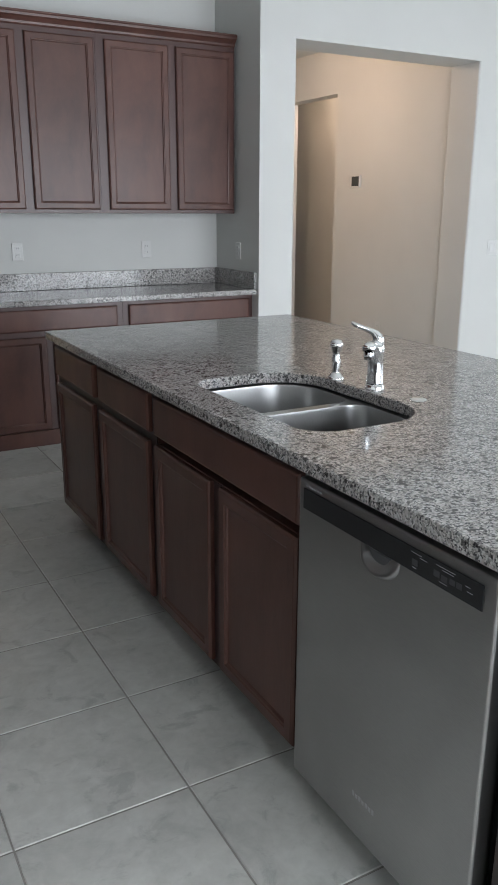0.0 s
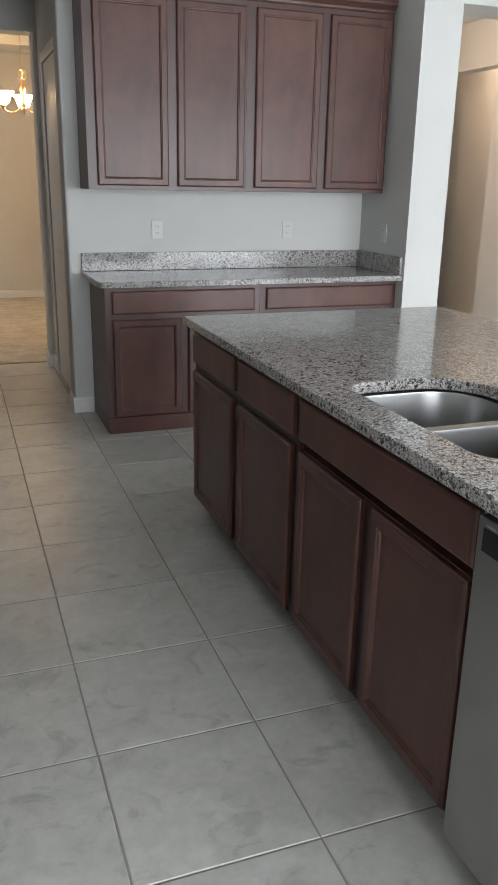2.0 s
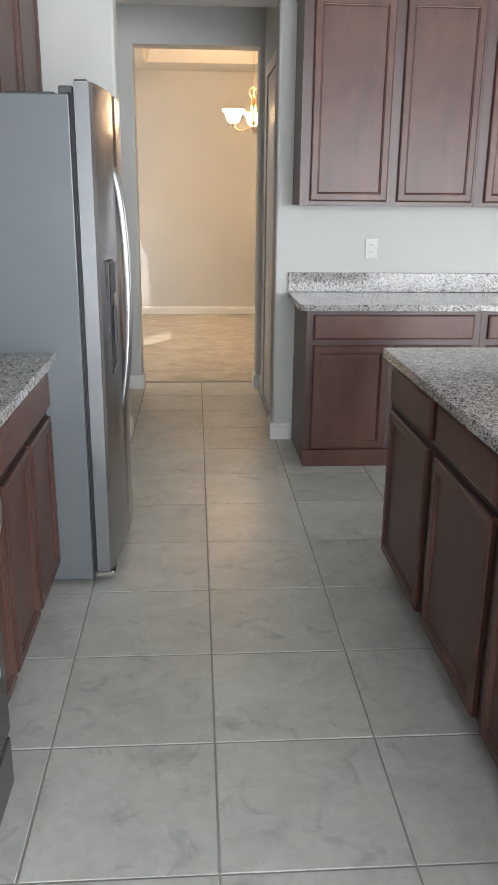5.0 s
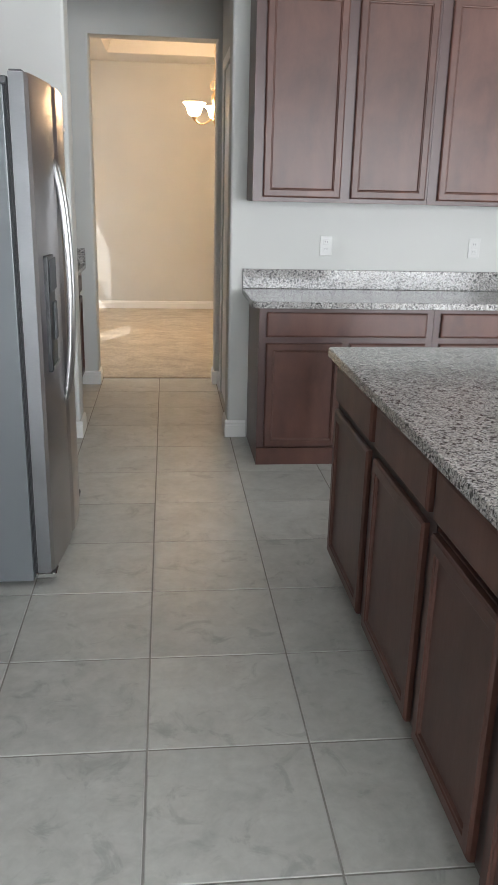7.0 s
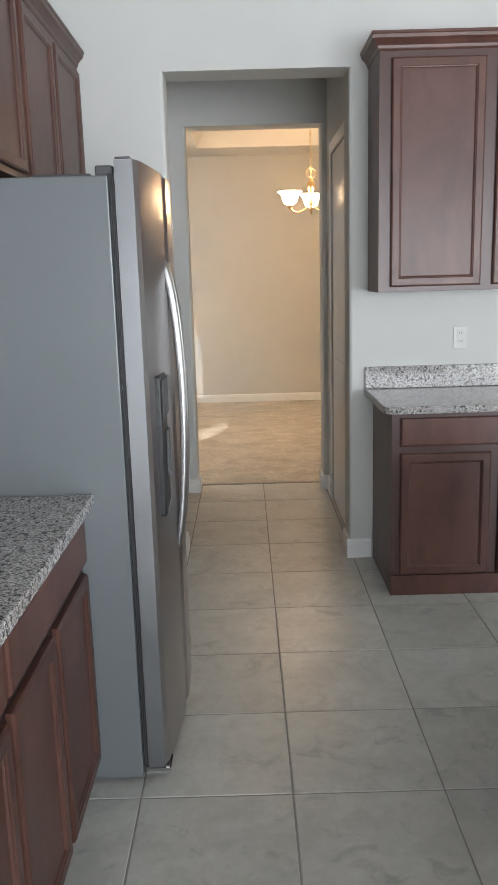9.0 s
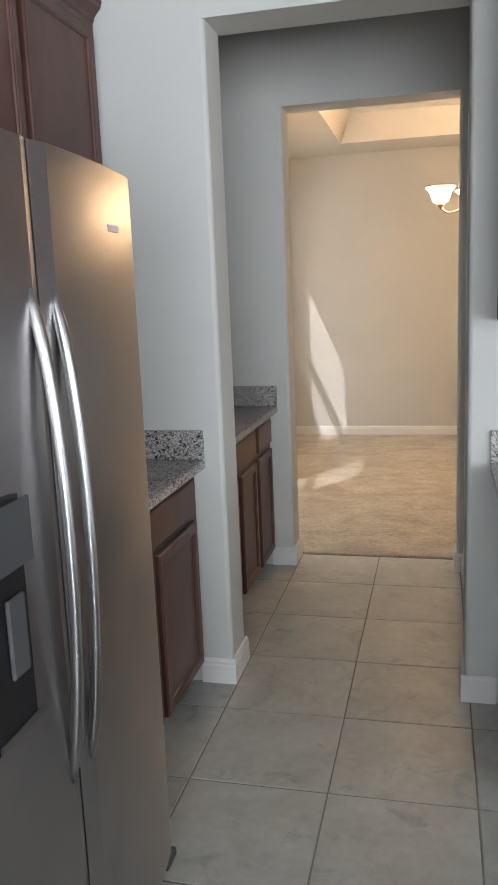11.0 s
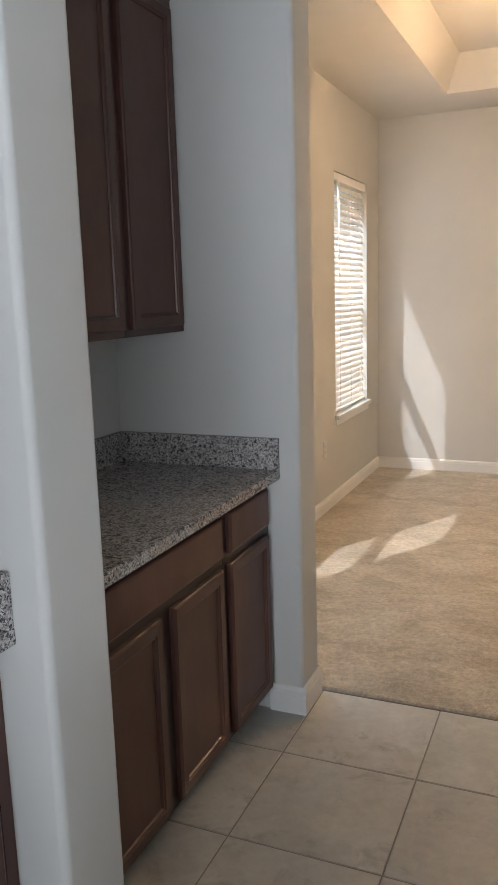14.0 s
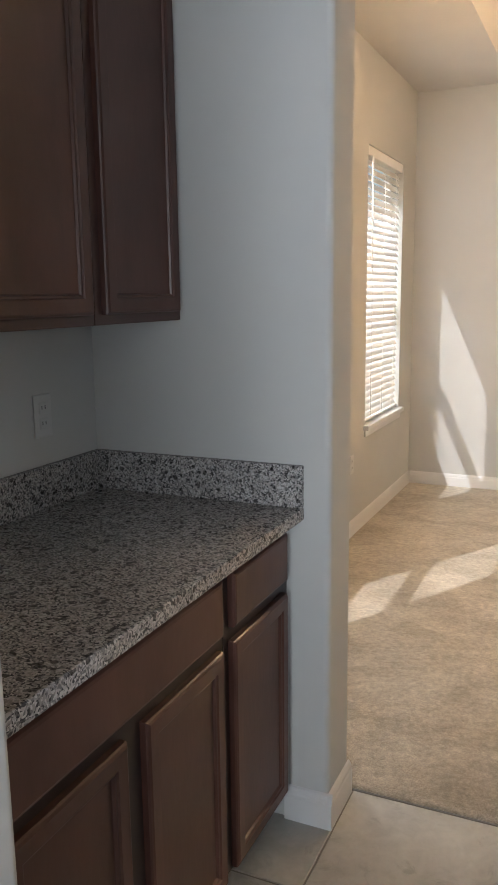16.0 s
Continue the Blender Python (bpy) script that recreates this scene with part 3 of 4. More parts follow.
tagged(part("island_back_panel", boxbm(IX + 0.61, IX + 0.70, -1.80, 1.05, 0, CB - 0.001), PAINT), "pale painted knee wall behind the island", "panel")
# near-black panel added to fill the dark gap past the dishwasher
tagged(part("island_end_panel", boxbm(IX, IX + 0.605, -1.80, -1.70, 0.0, CB - 0.001, 0.002), FRAME_WOOD), "near-black panel added in the dark gap beside the dishwasher", "panel")
HX0, HX1, HY0, HY1 = 0.79, 1.205, -0.955, -0.235
hole = round_rect(HX0, HX1, HY0, HY1, (0.17, 0.09, 0.09, 0.17), 8)
tagged(part("island_countertop", slab("island", round_rect(0.668, 1.97, -1.86, 1.066, (0.02, 0.02, 0.02, 0.02)), CB, CT, (hole,)), GRANITE), "speckled grey granite island worktop with a sink cutout", "countertop")


def sink():
    s = thing("kitchen_sink", pose(0, 0, 0), "undermounted stainless steel double bowl sink", "sink")
    o = round_rect(HX0 - 0.02, HX1 + 0.02, HY0 - 0.02, HY1 + 0.02, (0.18, 0.1, 0.1, 0.18), 8)
    holes = [round_rect(HX0 + 0.012, HX1 - 0.012, -0.578, HY1 - 0.014, (0.15, 0.08, 0.06, 0.06), 8), round_rect(HX0 + 0.012, HX1 - 0.012, HY0 + 0.014, -0.612, (0.06, 0.06, 0.08, 0.15), 8)]
    bm = bmesh.new()
    edges = []
    for loop in (o, *holes):
        vs = [bm.verts.new((x, y, CB - 0.004)) for x, y in loop]
        edges += [bm.edges.new((vs[k], vs[(k + 1) % len(vs)])) for k in range(len(vs))]
    bmesh.ops.triangle_fill(bm, use_beauty=True, use_dissolve=False, edges=edges)
    part("rim", bm, STEEL_H, s)
    for loop in holes:
        bm = bmesh.new()
        cx, cy = (sum(p[k] for p in loop) / len(loop) for k in (0, 1))
        rows = []
        for sc, z in ((1.0, -0.004), (0.99, -0.012), (0.965, -0.14), (0.94, -0.165), (0.88, -0.178), (0.5, -0.183), (0.14, -0.186)):
            rows.append([bm.verts.new((cx + (x - cx) * sc, cy + (y - cy) * sc, CB + z)) for x, y in loop])
        for a, b in zip(rows, rows[1:]):
            for k in range(len(a)):
                bm.faces.new((a[k], a[(k + 1) % len(a)], b[(k + 1) % len(b)], b[k]))
        bm.faces.new(rows[-1])
        part("bowl", bm, STEEL_H, s, smooth=True)
        part("drain", lathe([(0.0, 0.002), (0.02, 0.001), (0.028, 0.004), (0.042, 0.005), (0.045, 0.0)], 18, (cx, cy, CB - 0.184)), CHROME, s, "chrome drain", smooth=True)


sink()


def faucet():
    f = thing("faucet", pose(1.250, -0.605, CT) @ Matrix.Diagonal((0.92, 0.92, 0.86, 1)), "chrome single lever kitchen faucet on the granite island", "faucet")
    part("base", lathe([(0.0, 0.022), (0.026, 0.022), (0.030, 0.016), (0.034, 0.006), (0.034, 0.0005)], 24), CHROME, f, smooth=True)
    part("body", lathe([(0.029, 0.022), (0.027, 0.05), (0.026, 0.125), (0.028, 0.130), (0.028, 0.15), (0.022, 0.168), (0.010, 0.178), (0.0, 0.180)], 24), CHROME, f, smooth=True)
    part("spout", tube(bez((0.0, 0.0, 0.105), (-0.035, -0.032, 0.145), (-0.07, -0.066, 0.178), (-0.118, -0.112, 0.172), 12), [0.022] * 4 + [0.021] * 5 + [0.020] * 4, 14), CHROME, f, smooth=True)
    part("aerator", lathe([(0.0, -0.012), (0.015, -0.012), (0.017, 0.0), (0.017, 0.014)], 16, (-0.111, -0.106, 0.146)), CHROME, f, smooth=True)
    part("lever", tube(bez((0.010, -0.004, 0.150), (0.012, 0.0, 0.215), (-0.030, 0.018, 0.205), (-0.075, 0.042, 0.238), 12), [0.015, 0.017, 0.018, 0.017, 0.015, 0.013, 0.011, 0.0095, 0.0085, 0.0085, 0.009, 0.0085, 0.004], 12), CHROME, f, smooth=True)


faucet()
sp = thing("side_sprayer", pose(1.233, -0.42, CT) @ Matrix.Diagonal((0.92, 0.92, 0.86, 1)), "chrome side sprayer standing in its holder", "sprayer")
part("holder", lathe([(0.0, 0.024), (0.016, 0.024), (0.020, 0.016), (0.030, 0.006), (0.031, 0.0005)], 20), CHROME, sp, smooth=True)
part("wand", lathe([(0.013, 0.02), (0.015, 0.05), (0.017, 0.075), (0.013, 0.09), (0.015, 0.105), (0.022, 0.118), (0.024, 0.132), (0.018, 0.146), (0.0, 0.150)], 20), CHROME, sp, smooth=True)
tagged(part("hole_cover", lathe([(0.0, 0.006), (0.012, 0.0065), (0.022, 0.004), (0.026, 0.0005)], 20, (1.268, -0.79, CT)), CHROME, smooth=True), "round chrome sink hole cover on granite", "cap")


def dishwasher():
    y1, w = -1.060, 0.618
    d = thing("dishwasher", pose(0.708, y1, 0, 0, 0, -90), "stainless steel dishwasher with black control strip", "dishwasher")
    part("tub", boxbm(0.002, w - 0.002, 0.03, 0.58, 0.10, 0.868), BLACK, d)
    part("toe_plate", boxbm(0.004, w - 0.004, 0.06, 0.075, 0.002, 0.099), BLACK, d)
    bm = boxbm(0, w, -0.020, 0.029, 0.075, 0.872, 0.006, 3)
    door = part("door", bm, STEEL, d)
    part("control_panel", boxbm(0.022, w - 0.030, -0.0228, -0.0205, 0.802, 0.852, 0.001), BLACK, door, "black glass control strip")
    # handle pocket: shade painted as a dark face under the strip, thick rolled lip
    bm = bmesh.new()
    n, cx, hw = 18, 0.303, 0.064
    rows = []
    for k in range(n + 1):
        a = math.pi * k / n
        c, s = math.cos(a), math.sin(a) ** 0.75
        rows.append([bm.verts.new((cx - hw * c * q, -0.0204 - o * s, 0.801 - 0.052 * s * q)) for q, o in ((0.45, 0.0), (0.62, 0.004), (0.74, 0.013), (0.86, 0.016), (0.96, 0.011), (1.0, 0.0))])
    for a, b in zip(rows, rows[1:]):
        for k in range(5):
            bm.faces.new((a[k], a[k + 1], b[k + 1], b[k]))
    part("pocket_handle", bm, STEEL_H, door, "bright rolled pocket handle", smooth=True)
    # flat grey face on the door, coloured as the pocket's shade
    bm = bmesh.new()
    bm.faces.new([bm.verts.new((cx - hw * 0.6 * math.cos(math.pi * k / 14), -0.0207, 0.8005 - 0.031 * math.sin(math.pi * k / 14))) for k in range(15)])
    part("pocket_shade", bm, GASKET, door, "flat dark face painted as the shade inside the handle")
    for k in range(6):
        part("vent_slot", boxbm(0.030 + 0.011 * k, 0.037 + 0.011 * k, -0.0212, -0.0202, 0.857, 0.861), MARK, door)
    for x, z, r in ((0.412, 0.824, 0.008), (0.472, 0.826, 0.008), (0.492, 0.823, 0.008), (0.513, 0.826, 0.007), (0.530, 0.826, 0.007)):
        part("button", boxbm(x - r, x + r, -0.0236, -0.0229, z - r * 0.8, z + r * 0.8, 0.0002), GASKET, door)
    for x, z, wd in ((0.40, 0.842, 0.03), (0.425, 0.837, 0.02), (0.47, 0.843, 0.05), (0.485, 0.838, 0.03), (0.545, 0.833, 0.012), (0.405, 0.812, 0.012), (0.48, 0.813, 0.02), (0.55, 0.824, 0.014)):
        part("print", boxbm(x, x + wd, -0.0232, -0.0229, z, z + 0.0012), MARK, door)
    for k, hgt in enumerate((12, 9, 12, 8, 12, 10, 12)):
        part("badge_mark", boxbm(0.252 + 0.012 * k, 0.258 + 0.012 * k, -0.0212, -0.0201, 0.178, 0.178 + hgt / 1000), MARK, door)
    tagged(part("door_sticker", lathe([(0.0, 0.0008), (0.02, 0.0008), (0.022, 0.0)], 20), MARK, door, "round pale grey sticker", pose(0.548, -0.0204, 0.140, 90, 0, 0)))


dishwasher()

# left run: base cabinets, range, fridge
LF = -0.595
LD = LF - LW - 0.002
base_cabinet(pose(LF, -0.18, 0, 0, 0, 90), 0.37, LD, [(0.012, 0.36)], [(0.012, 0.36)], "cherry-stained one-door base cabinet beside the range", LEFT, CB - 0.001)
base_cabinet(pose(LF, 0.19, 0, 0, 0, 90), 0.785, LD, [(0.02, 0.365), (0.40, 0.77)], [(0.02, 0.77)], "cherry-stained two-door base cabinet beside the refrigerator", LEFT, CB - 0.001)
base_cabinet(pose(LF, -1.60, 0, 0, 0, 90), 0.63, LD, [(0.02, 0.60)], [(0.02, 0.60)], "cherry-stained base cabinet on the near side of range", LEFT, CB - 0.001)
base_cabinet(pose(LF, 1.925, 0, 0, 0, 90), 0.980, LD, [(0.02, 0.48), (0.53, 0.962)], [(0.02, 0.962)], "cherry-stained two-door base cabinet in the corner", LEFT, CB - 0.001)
tagged(part("cabinet_filler", boxbm(LF - 0.05, LF, 2.906, KY - 0.001, 0.10, CB - 0.001), WOOD), "narrow cherry filler strip beside the wall", "filler")
counter_top(round_rect(LW + 0.001, -0.548, -0.182, 0.972, 0), "speckled grey granite worktop between range and refrigerator")
counter_top(round_rect(LW + 0.001, -0.548, -1.62, -0.972, (0.02, 0, 0, 0)), "speckled grey granite worktop on near side of range")
counter_top(round_rect(LW + 0.001, -0.548, 1.922, KY - 0.001, (0.0, 0, 0, 0.0)), "speckled grey granite worktop in the corner by the opening")
for a, b in ((-0.182, 0.972), (-1.62, -0.972), (1.922, KY - 0.022)):
    splash(LW + 0.001, LW + 0.021, a, b)
splash(LW + 0.001, -0.548, KY - 0.021, KY - 0.001)
UF = -0.885
UD = UF - LW - 0.002
wall_cabinet(pose(UF, -0.22, 1.435, 0, 0, 90), 0.305, UD, [(0.015, 0.29)], 1.10, "narrow cherry-stained wall cabinet beside the microwave", LEFT)
wall_cabinet(pose(UF, 0.087, 1.435, 0, 0, 90), 0.755, UD, [(0.015, 0.365), (0.40, 0.735)], 1.10, "cherry-stained two-door wall cabinet beside the refrigerator", LEFT)
wall_cabinet(pose(UF, 0.845, 1.885, 0, 0, 90), 0.99, UD, [(0.04, 0.485), (0.515, 0.95)], 0.65, "cherry-stained short wall cabinet over the refrigerator", LEFT)
wall_cabinet(pose(UF, 1.84, 1.435, 0, 0, 90), 1.095, UD, [(0.02, 0.50), (0.54, 1.05)], 1.10, "cherry-stained two-door wall cabinet in the corner", LEFT)
wall_cabinet(pose(UF, -0.985, 1.86, 0, 0, 90), 0.763, UD, [(0.015, 0.37), (0.40, 0.748)], 0.675, "cherry-stained short wall cabinet over the microwave", LEFT)


def microwave():
    m = thing("microwave", pose(-0.81, -0.985, 1.42, 0, 0, 90), "stainless over-range microwave with curved handle", "microwave")
    w = 0.762
    part("body", boxbm(0, w, 0.02, 0.385, 0.0, 0.435, 0.004), BLACK, m)
    part("door", boxbm(0.0, w, -0.02, 0.019, 0.06, 0.433, 0.006, 2), STEEL, m)
    part("window", boxbm(0.06, 0.50, -0.0225, -0.0205, 0.11, 0.39, 0.001), BLACK_GLASS, m)
    part("vent", boxbm(0.0, w, -0.018, 0.019, 0.002, 0.058, 0.003), STEEL, m)
    part("handle", tube(bez((0.61, -0.02, 0.06), (0.61, -0.08, 0.12), (0.61, -0.08, 0.37), (0.61, -0.02, 0.43), 16), 0.013, 12), STEEL, m, smooth=True)


microwave()


def kitchen_range():
    w = 0.772
    r = thing("range", pose(-0.565, -0.963, 0, 0, 0, 90), "stainless electric range with black glass cooktop", "range")
    part("body", boxbm(0.004, w - 0.004, 0.0, 0.585, 0.05, 0.898, 0.003), ENAMEL, r)
    part("plinth", boxbm(0.02, w - 0.02, 0.04, 0.58, 0.0, 0.049), BLACK, r)
    top = part("cooktop", slab("cooktop", round_rect(0.0, w, -0.060, 0.585, (0, 0, 0.012, 0.012)), 0.899, 0.933), ENAMEL, r, "black ceramic glass cooktop")
    rim = round_rect(0.006, w - 0.006, -0.054, 0.535, 0.035, 6)
    part("cooktop_rim", slab("rim", rim, 0.9331, 0.9375, (round_rect(0.015, w - 0.015, -0.045, 0.526, 0.028, 6),)), ENAMEL, top)
    part("cooktop_glass", slab("glass", round_rect(0.017, w - 0.017, -0.043, 0.524, 0.027, 6), 0.9331, 0.9350), BLACK_GLASS, top)
    for x, y, rad in ((0.20, 0.12, 0.095), (0.57, 0.12, 0.115), (0.20, 0.40, 0.075), (0.57, 0.40, 0.075)):
        part("burner_ring", lathe([(rad, 0.0), (rad, 0.0004), (rad - 0.002, 0.0004), (rad - 0.002, 0.0)], 40, (x, y, 0.9352)), BLACK, top)
    part("side_trim", boxbm(-0.0005, 0.0055, -0.059, 0.001, 0.055, 0.8985, 0.001), ENAMEL, r)
    part("backguard", boxbm(0.0, w, 0.54, 0.59, 0.934, 1.08, 0.006, 2), BLACK, r)
    # vent panel leaning out from the cooktop towards the handle
    bm = bmesh.new()
    ends = [[bm.verts.new((x, y, z)) for y, z in ((-0.001, 0.80), (-0.058, 0.80), (-0.060, 0.897), (-0.001, 0.897))] for x in (0.006, w - 0.006)]
    for k in range(4):
        bm.faces.new((ends[0][k], ends[0][(k + 1) % 4], ends[1][(k + 1) % 4], ends[1][k]))
    bm.faces.new(ends[0])
    bm.faces.new(ends[1][::-1])
    part("vent_panel", bm, DARK_STEEL, r, "dark steel vent panel under the cooktop")
    for k in range(27):
        x = 0.10 + 0.0212 * k
        if k % 7 != 6:
            part("vent_slot", boxbm(x, x + 0.010, -0.0604, -0.0575, 0.822, 0.850), STEEL, r)
    door = part("oven_door", boxbm(0.006, w - 0.006, -0.058, -0.001, 0.216, 0.797, 0.006, 2), BLACK_GLASS, r, "dark mirror glass oven door")
    part("drawer", boxbm(0.006, w - 0.006, -0.056, -0.001, 0.06, 0.196, 0.006, 2), DARK_STEEL, r, "dark stainless storage drawer")
    bm = bmesh.new()
    n, rows = 22, []
    for k in range(n + 1):
        t = k / n
        x = 0.012 + (w - 0.024) * t
        out = -0.066 - 0.066 * math.sin(math.pi * t) ** 0.8
        rows.append([bm.verts.new(p) for p in ((x, out - 0.004, 0.828), (x, out - 0.012, 0.832), (x, out - 0.012, 0.842), (x, out - 0.004, 0.876), (x, out + 0.003, 0.880), (x, out + 0.010, 0.877), (x, out + 0.006, 0.830))])
    for a, b in zip(rows, rows[1:]):
        for k in range(7):
            bm.faces.new((a[k], a[(k + 1) % 7], b[(k + 1) % 7], b[k]))
    bm.faces.new(rows[0])
    bm.faces.new(rows[-1][::-1])
    handle = part("handle", bm, STEEL, door, "bowed brushed steel bar handle", smooth=False)
    for a in (-0.004, w - 0.028):
        part("handle_mount", boxbm(a, a + 0.032, -0.076, -0.036, 0.808, 0.880, 0.005, 2), STEEL, handle)
    part("badge", lathe([(0.0, 0.001), (0.017, 0.001), (0.019, 0.0)], 20), MARK, door, "oval pale badge", pose(0.704, -0.0582, 0.41, 90, 0, 0))
    for k in range(5):
        part("badge_mark", boxbm(0.435 + 0.010 * k, 0.441 + 0.010 * k, -0.0588, -0.0579, 0.281, 0.293), MARK, door)


kitchen_range()


def fridge():
    y0, w = 0.978, 0.940
    f = thing("refrigerator", pose(-0.455, y0, 0, 0, 0, 90), "stainless side-by-side refrigerator with grey sides", "refrigerator")
    part("body", boxbm(0, w, 0.0, 0.70, 0.025, 1.795, 0.004, 2), FRIDGE_SIDE, f)
    part("gasket", boxbm(0.012, w - 0.012, -0.016, -0.001, 0.06, 1.80), GASKET, f)
    for k in range(3):
        part("gasket_rib", boxbm(0.007, 0.0118, -0.0155 + 0.005 * k, -0.0130 + 0.005 * k, 0.06, 1.80), BLACK, f)
    split = 0.372

    def skin(a, b, z0, z1):
        bm = bmesh.new()
        n = 12

        def bulge(x):
            return -0.072 - 0.040 * (1 - ((x - w / 2) / (w / 2)) ** 2)
        front = []
        for k in range(n + 1):
            x = a + (b - a) * k / n
            e = min(x - a, b - x)
            ease = 0.010 * max(0, 1 - e / 0.012) ** 2
            front.append((x, bulge(x) + ease))
        loop = [(a, -0.018)] + front + [(b, -0.018)]
        lo = [bm.verts.new((x, y, z0)) for x, y in loop]
        hi = [bm.verts.new((x, y, z1)) for x, y in loop]
        for k in range(len(loop)):
            j = (k + 1) % len(loop)
            bm.faces.new((lo[k], lo[j], hi[j], hi[k]))
        bm.faces.new(lo[::-1])
        bm.faces.new(hi)
        return bm
    doors = []
    for a, b in ((0.0, split - 0.003), (split + 0.003, w)):
        d = part("door", skin(a, b, 0.06, 1.834), STEEL_F, f, "stainless curved door", smooth=False)
        part("door_edge", boxbm(a - 0.0022, a - 0.0002, -0.068, -0.019, 0.062, 1.832), EDGE, d, "pale grey door edge") if a == 0.0 else None
        doors.append(d)
    for d, x in zip(doors, (split - 0.042, split + 0.042)):
        h = part("handle", tube(bez((x, -0.104, 0.645), (x, -0.158, 0.85), (x, -0.158, 1.38), (x, -0.104, 1.58), 22), [0.007, 0.010] + [0.0125] * 19 + [0.010, 0.007], 12), STEEL, d, "long bowed steel handle", smooth=True)
    # water dispenser on the freezer door
    disp = part("dispenser", boxbm(0.09, 0.265, -0.102, -0.07, 0.83, 1.25, 0.006, 2), BLACK, doors[0], "black water and ice dispenser")
    part("dispenser_control", boxbm(0.108, 0.267, -0.105, -0.1025, 1.12, 1.235, 0.001), GASKET, disp)
    part("dispenser_frame", boxbm(0.108, 0.267, -0.106, -0.1025, 0.835, 0.85, 0.001), STEEL, disp)
    part("dispenser_paddle", boxbm(0.16, 0.215, -0.111, -0.1025, 0.94, 1.08, 0.003), GASKET, disp)
    for x in (0.05, w - 0.05):
        part("hinge_cover", boxbm(x - 0.035, x + 0.04, -0.012, 0.035, 1.7955, 1.822, 0.005, 2), GASKET, f)
        part("foot_bracket", boxbm(x - 0.045, x + 0.03, -0.085, -0.005, 0.030, 0.055, 0.004), CHROME if x < 0.1 else GASKET, f)
    part("hinge_cap", boxbm(0.006, 0.075, -0.062, -0.020, 1.8345, 1.841, 0.002), GASKET, f)
    part("hinge_plate", boxbm(0.03, 0.13, 0.05, 0.21, 1.7955, 1.804, 0.003), GASKET, f)
    part("toe_grille", boxbm(0.02, w - 0.02, -0.012, -0.001, 0.028, 0.058, 0.002), GASKET, f)
    for x in (0.08, w - 0.08):
        for y in (0.03, 0.62):
            part("foot", lathe([(0.0, 0.0), (0.018, 0.0), (0.018, 0.026)], 12, (x, y, 0)), GASKET, f)
    part("badge", boxbm(0.70, 0.76, -0.1035, -0.0955, 1.70, 1.715, 0.0005), MARK, doors[1])


fridge()

# ---- serving pantry ----
base_cabinet(pose(LF, KY2 + 0.004, 0, 0, 0, 90), 0.82, LD, [(0.07, 0.40), (0.465, 0.795)], [(0.07, 0.795)], "dark cherry two-door base cabinet in the serving pantry", PAN, CB - 0.001)
base_cabinet(pose(LF, KY2 + 0.826, 0, 0, 0, 90), 0.397, LD, [(0.028, 0.362)], [(0.028, 0.362)], "dark cherry one-door base cabinet in the serving pantry", PAN, CB - 0.001)
counter_top(round_rect(LW + 0.001, -0.545, KY2 + 0.001, DY - 0.001, 0), "speckled grey granite worktop in the serving pantry")
splash(LW + 0.001, LW + 0.021, KY2 + 0.001, DY - 0.022)
splash(LW + 0.001, -0.545, DY - 0.021, DY - 0.001)
PF = -0.905
wall_cabinet(pose(PF, KY2 + 0.004, 1.425, 0, 0, 90), 0.82, PF - LW - 0.002, [(0.03, 0.40), (0.45, 0.80)], 1.10, "dark cherry two-door wall cabinet in the serving pantry", PAN)
wall_cabinet(pose(PF, KY2 + 0.826, 1.425, 0, 0, 90), 0.397, PF - LW - 0.002, [(0.028, 0.372)], 1.10, "dark cherry one-door wall cabinet in the serving pantry", PAN)


# ---- fittings ----
def wall_plate(m, kind, label, group="outlets"):
    """Front towards -y."""
    w = 0.072 if kind != "double" else 0.118
    o = thing("outlet" if kind == "outlet" else "light_switch", m, label, "outlet" if kind == "outlet" else "switch", group if kind == "outlet" else "")
    part("plate", boxbm(-w / 2, w / 2, -0.006, -0.0005, -0.058, 0.058, 0.003, 2), PLASTIC, o)
    if kind == "outlet":
        for z in (-0.021, 0.021):
            s = part("socket", boxbm(-0.017, 0.017, -0.0085, -0.0062, z - 0.015, z + 0.015, 0.001), PLASTIC, o)
            for x in (-0.007, 0.006):
                part("slot", boxbm(x - 0.001, x + 0.0015, -0.0092, -0.0086, z - 0.003, z + 0.007), GASKET, s)
    else:
        for x in ((-0.025, 0.025) if kind == "double" else (0.0,)):
            part("rocker", boxbm(x - 0.016, x + 0.016, -0.0095, -0.0062, -0.033, 0.033, 0.0015), PLASTIC, o)
    return o


wall_plate(pose(1.012, KY, 1.187), "outlet", "white duplex outlet above the granite backsplash")
wall_plate(pose(1.926, KY, 1.187), "outlet", "white duplex outlet above the granite backsplash")
wall_plate(pose(2.49, 2.595, 1.18, 0, 0, -90), "outlet", "white duplex outlet on the grey side wall")
wall_plate(pose(4.667, 2.30, 1.174), "double", "white double rocker switch on the wall")
wall_plate(pose(4.40, 3.40, 0.40, 0, 0, -90), "outlet", "white duplex outlet low on the hall wall")
wall_plate(pose(LW, 0.78, 1.16, 0, 0, 90), "outlet", "white duplex outlet beside the range")
wall_plate(pose(LW, 4.13, 1.18, 0, 0, 90), "outlet", "white duplex outlet above the pantry backsplash")
wall_plate(pose(DW, 7.02, 0.46, 0, 0, 90), "outlet", "white duplex outlet under the dining window")
th = thing("thermostat", pose(4.40, 3.815, 1.718, 0, 0, -90), "white thermostat with dark screen on hall wall", "thermostat")
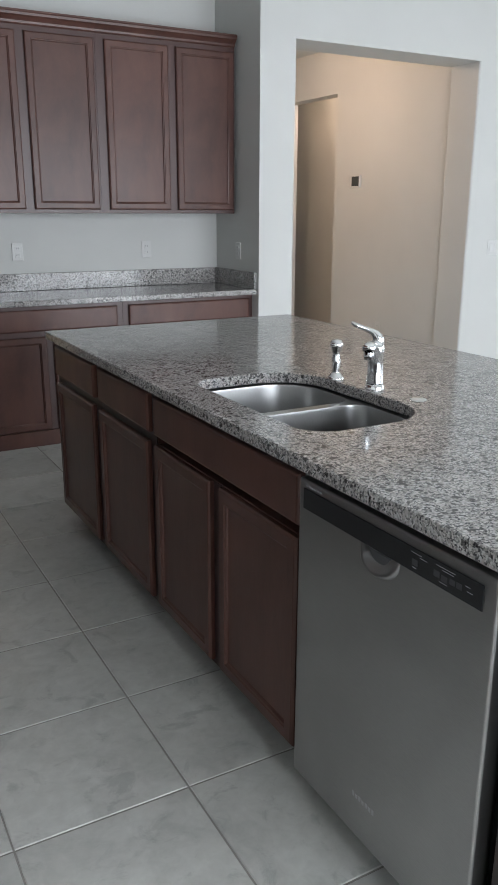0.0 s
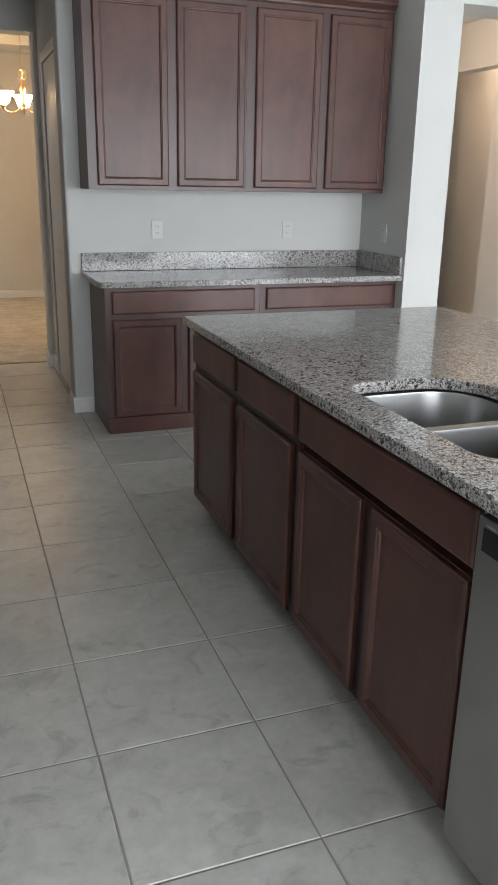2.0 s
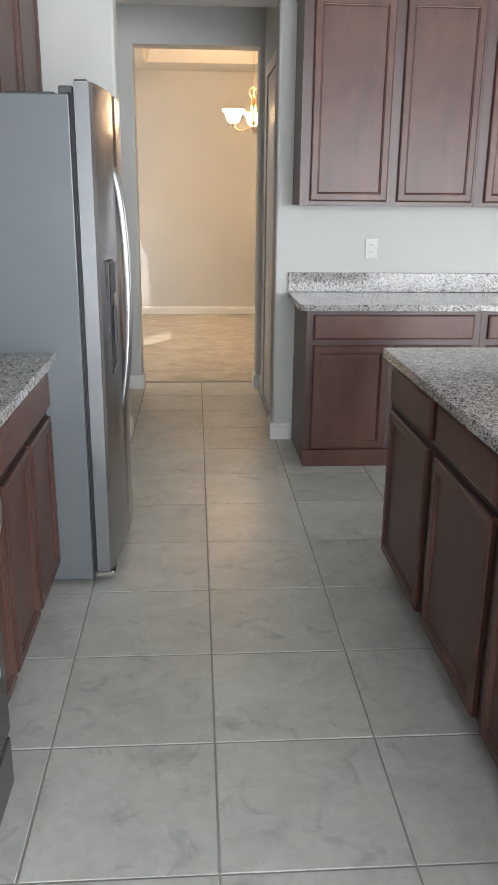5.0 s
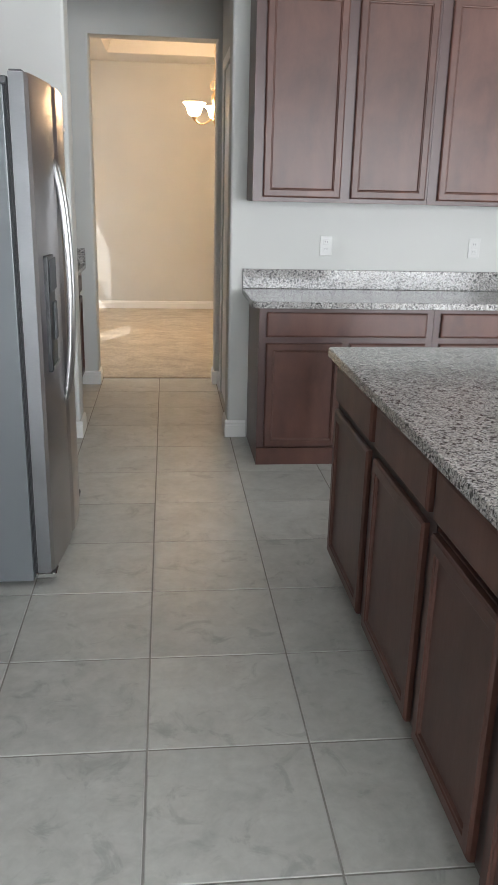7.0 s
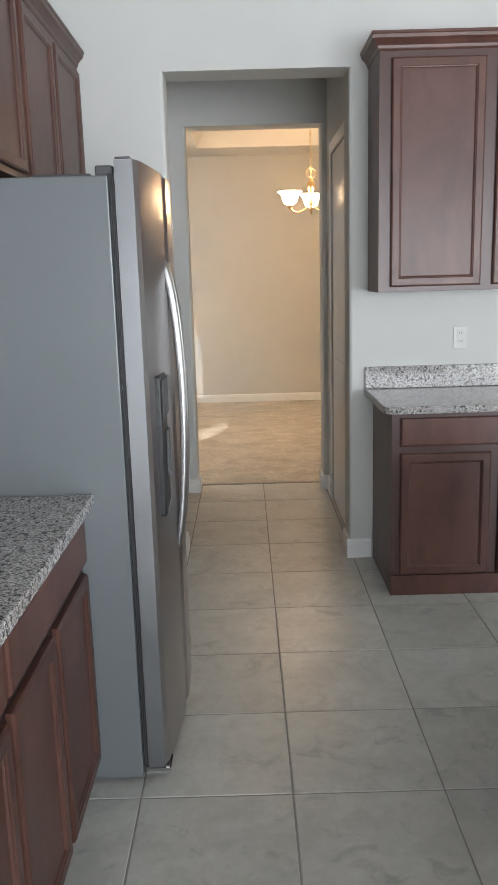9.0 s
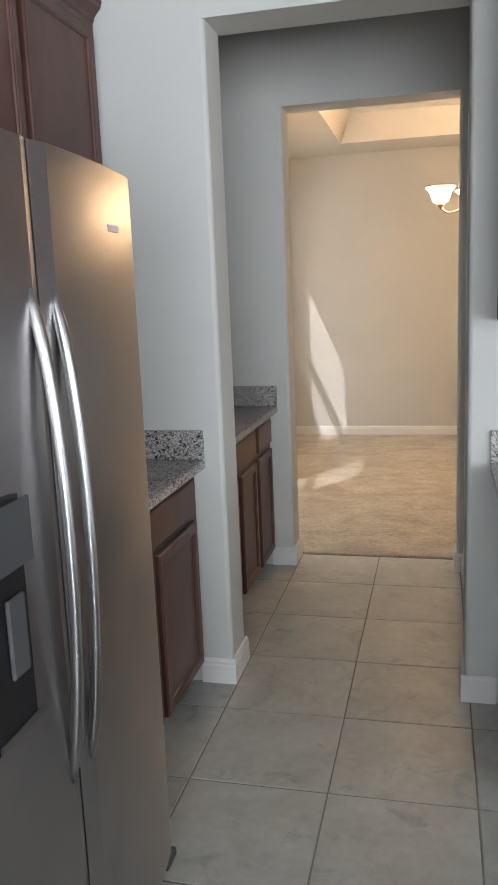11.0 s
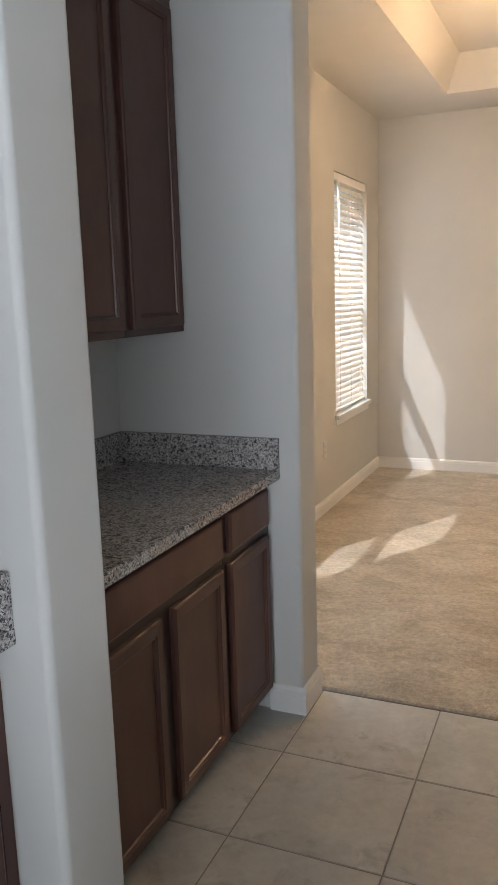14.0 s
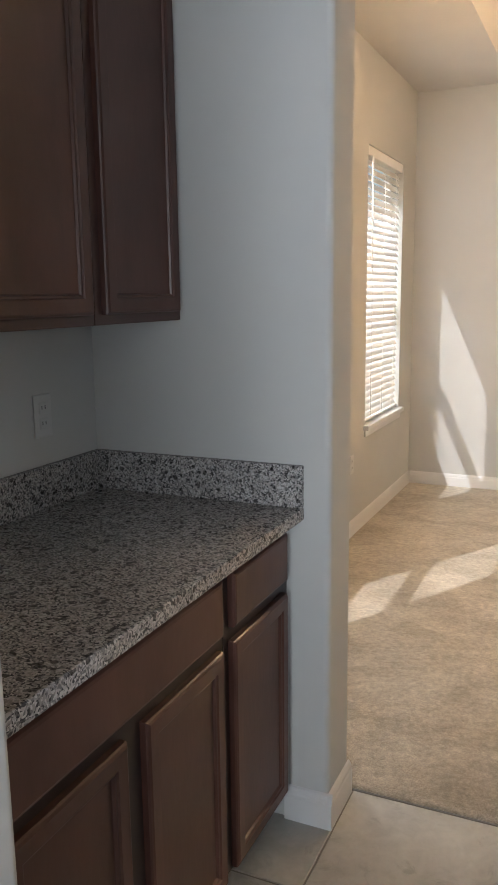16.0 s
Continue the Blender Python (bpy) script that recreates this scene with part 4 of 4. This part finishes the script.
part("case", boxbm(-0.075, 0.075, -0.024, -0.0005, -0.055, 0.055, 0.006, 2), PLASTIC, th)
part("screen", boxbm(-0.045, 0.065, -0.0255, -0.0242, -0.042, 0.042, 0.0005), SCREEN, th)


def chandelier(x, y, zc):
    c = thing("chandelier", pose(x, y, zc), "brass chandelier with three lit frosted glass shades", "chandelier")
    part("column", lathe([(0.0, -0.06), (0.012, -0.055), (0.018, -0.04), (0.010, -0.02), (0.022, 0.0), (0.030, 0.03), (0.018, 0.06), (0.022, 0.10), (0.034, 0.14), (0.036, 0.20), (0.020, 0.22), (0.014, 0.24), (0.0, 0.245)], 18), NICKEL, c, smooth=True)
    for k in range(3):
        a = radians(205 + 120 * k)
        u = Vector((math.cos(a), math.sin(a), 0))
        arm = part("arm", tube(bez(u * 0.02 + Vector((0, 0, 0.0)), u * 0.10 + Vector((0, 0, -0.09)), u * 0.20 + Vector((0, 0, -0.09)), u * 0.225 + Vector((0, 0, -0.02)), 12), 0.008, 8), NICKEL, c, smooth=True)
        p = u * 0.225
        part("shade", lathe([(0.030, 0.0), (0.055, 0.012), (0.068, 0.045), (0.078, 0.080), (0.100, 0.105), (0.112, 0.115), (0.108, 0.117), (0.075, 0.082), (0.062, 0.045), (0.050, 0.016), (0.0, 0.006)], 22, (p.x, p.y, 0.0)), SHADE, arm, "frosted bell glass shade", smooth=True)
        part("socket_cup", lathe([(0.0, -0.05), (0.008, -0.045), (0.012, -0.03), (0.026, -0.02), (0.030, 0.0), (0.0, 0.001)], 14, (p.x, p.y, -0.002)), NICKEL, arm, smooth=True)
    k = 0
    top = DCZ + 0.24 - zc
    for s in (0, 1):
        part("loop_scroll", tube([(0.045 * math.cos(t) * (1 if s else 0.2), 0.045 * math.cos(t) * (0.2 if s else 1), 0.285 + 0.045 * math.sin(t)) for t in (q * math.pi / 8 for q in range(17))], 0.004, 6, False), NICKEL, c, smooth=True)
    z = 0.33
    link = None
    while z < top - 0.04:
        pts = [(0.009 * math.cos(t), 0, 0.019 * math.sin(t)) for t in (q * math.pi / 5 for q in range(11))]
        if link is None:
            link = mesh_of("chain_link", tube(pts, 0.0022, 5, False), NICKEL, True)
        o = new("chain_link", link)
        o.parent = c
        o.matrix_basis = pose(0, 0, z, 0, 0, 90 * (k % 2))
        k += 1
        z += 0.031
    part("canopy", lathe([(0.0, -0.035), (0.012, -0.033), (0.03, -0.02), (0.06, -0.008), (0.062, -0.0005)], 20, (0, 0, top)), NICKEL, c, smooth=True)
    for k in range(3):
        a = radians(205 + 120 * k)
        lamp("chandelier_bulb", "POINT", pose(x + 0.225 * math.cos(a), y + 0.225 * math.sin(a), zc + 0.13), 6, WARM, (0.04,))


chandelier(0.55, 6.56, 2.175)
# unseen fixtures, added to brighten the hall and its side room warmly
for lx, ly, power in ((3.1, 3.7, 62), (4.76, 4.55, 30)):
    hl = thing("unseen_hall_light", pose(lx, ly, 2.92), "unseen round frosted flush light added to brighten hall and side room", "ceiling light")
    part("base", lathe([(0.15, -0.0005), (0.15, -0.02), (0.13, -0.025)], 24), NICKEL, hl, smooth=True)
    part("diffuser", lathe([(0.13, -0.024), (0.12, -0.06), (0.08, -0.085), (0.0, -0.095)], 24), HALL_SHADE, hl, smooth=True)
    lamp("hall_bulb", "POINT", pose(lx, ly, 2.72), power, (1.0, 0.68, 0.47), (0.06,))

# ---- floor tiles ----
bm = boxbm(0.0023, T - 0.0023, 0.0023, T - 0.0023, -0.012, 0.0)
rim = [e for e in bm.edges if all(v.co.z > -0.001 for v in e.verts)]
bmesh.ops.bevel(bm, geom=rim, offset=0.0023, segments=1, affect="EDGES")
tile_mesh = mesh_of("tile", bm, TILE)
for i in range(-3, 8):
    for j in range(-8, 10):
        o = new("tile", tile_mesh)
        o.parent = floor
        o.matrix_basis = pose(i * T, j * T, random.uniform(-0.0004, 0.0004), random.uniform(-0.05, 0.05), random.uniform(-0.05, 0.05), 0)
verts, faces = [], []
for i in range(-3, 16):
    for j in range(-10, 10):
        if -3 <= i < 8 and -8 <= j < 10:
            continue
        n = len(verts)
        a, b, c, d = i * T + 0.0023, (i + 1) * T - 0.0023, j * T + 0.0023, (j + 1) * T - 0.0023
        verts += [(x, y, z) for z in (-0.012, 0.0) for x, y in ((a, c), (b, c), (b, d), (a, d))]
        faces += [[n + q for q in f] for f in ((4, 5, 6, 7), (0, 1, 5, 4), (1, 2, 6, 5), (2, 3, 7, 6), (3, 0, 4, 7))]
me = bpy.data.meshes.new("far_tiles")
me.from_pydata(verts, [], faces)
me.materials.append(TILE)
ft = new("far_tiles", me)
ft.parent = floor
tagged(ft, kind="stuff")
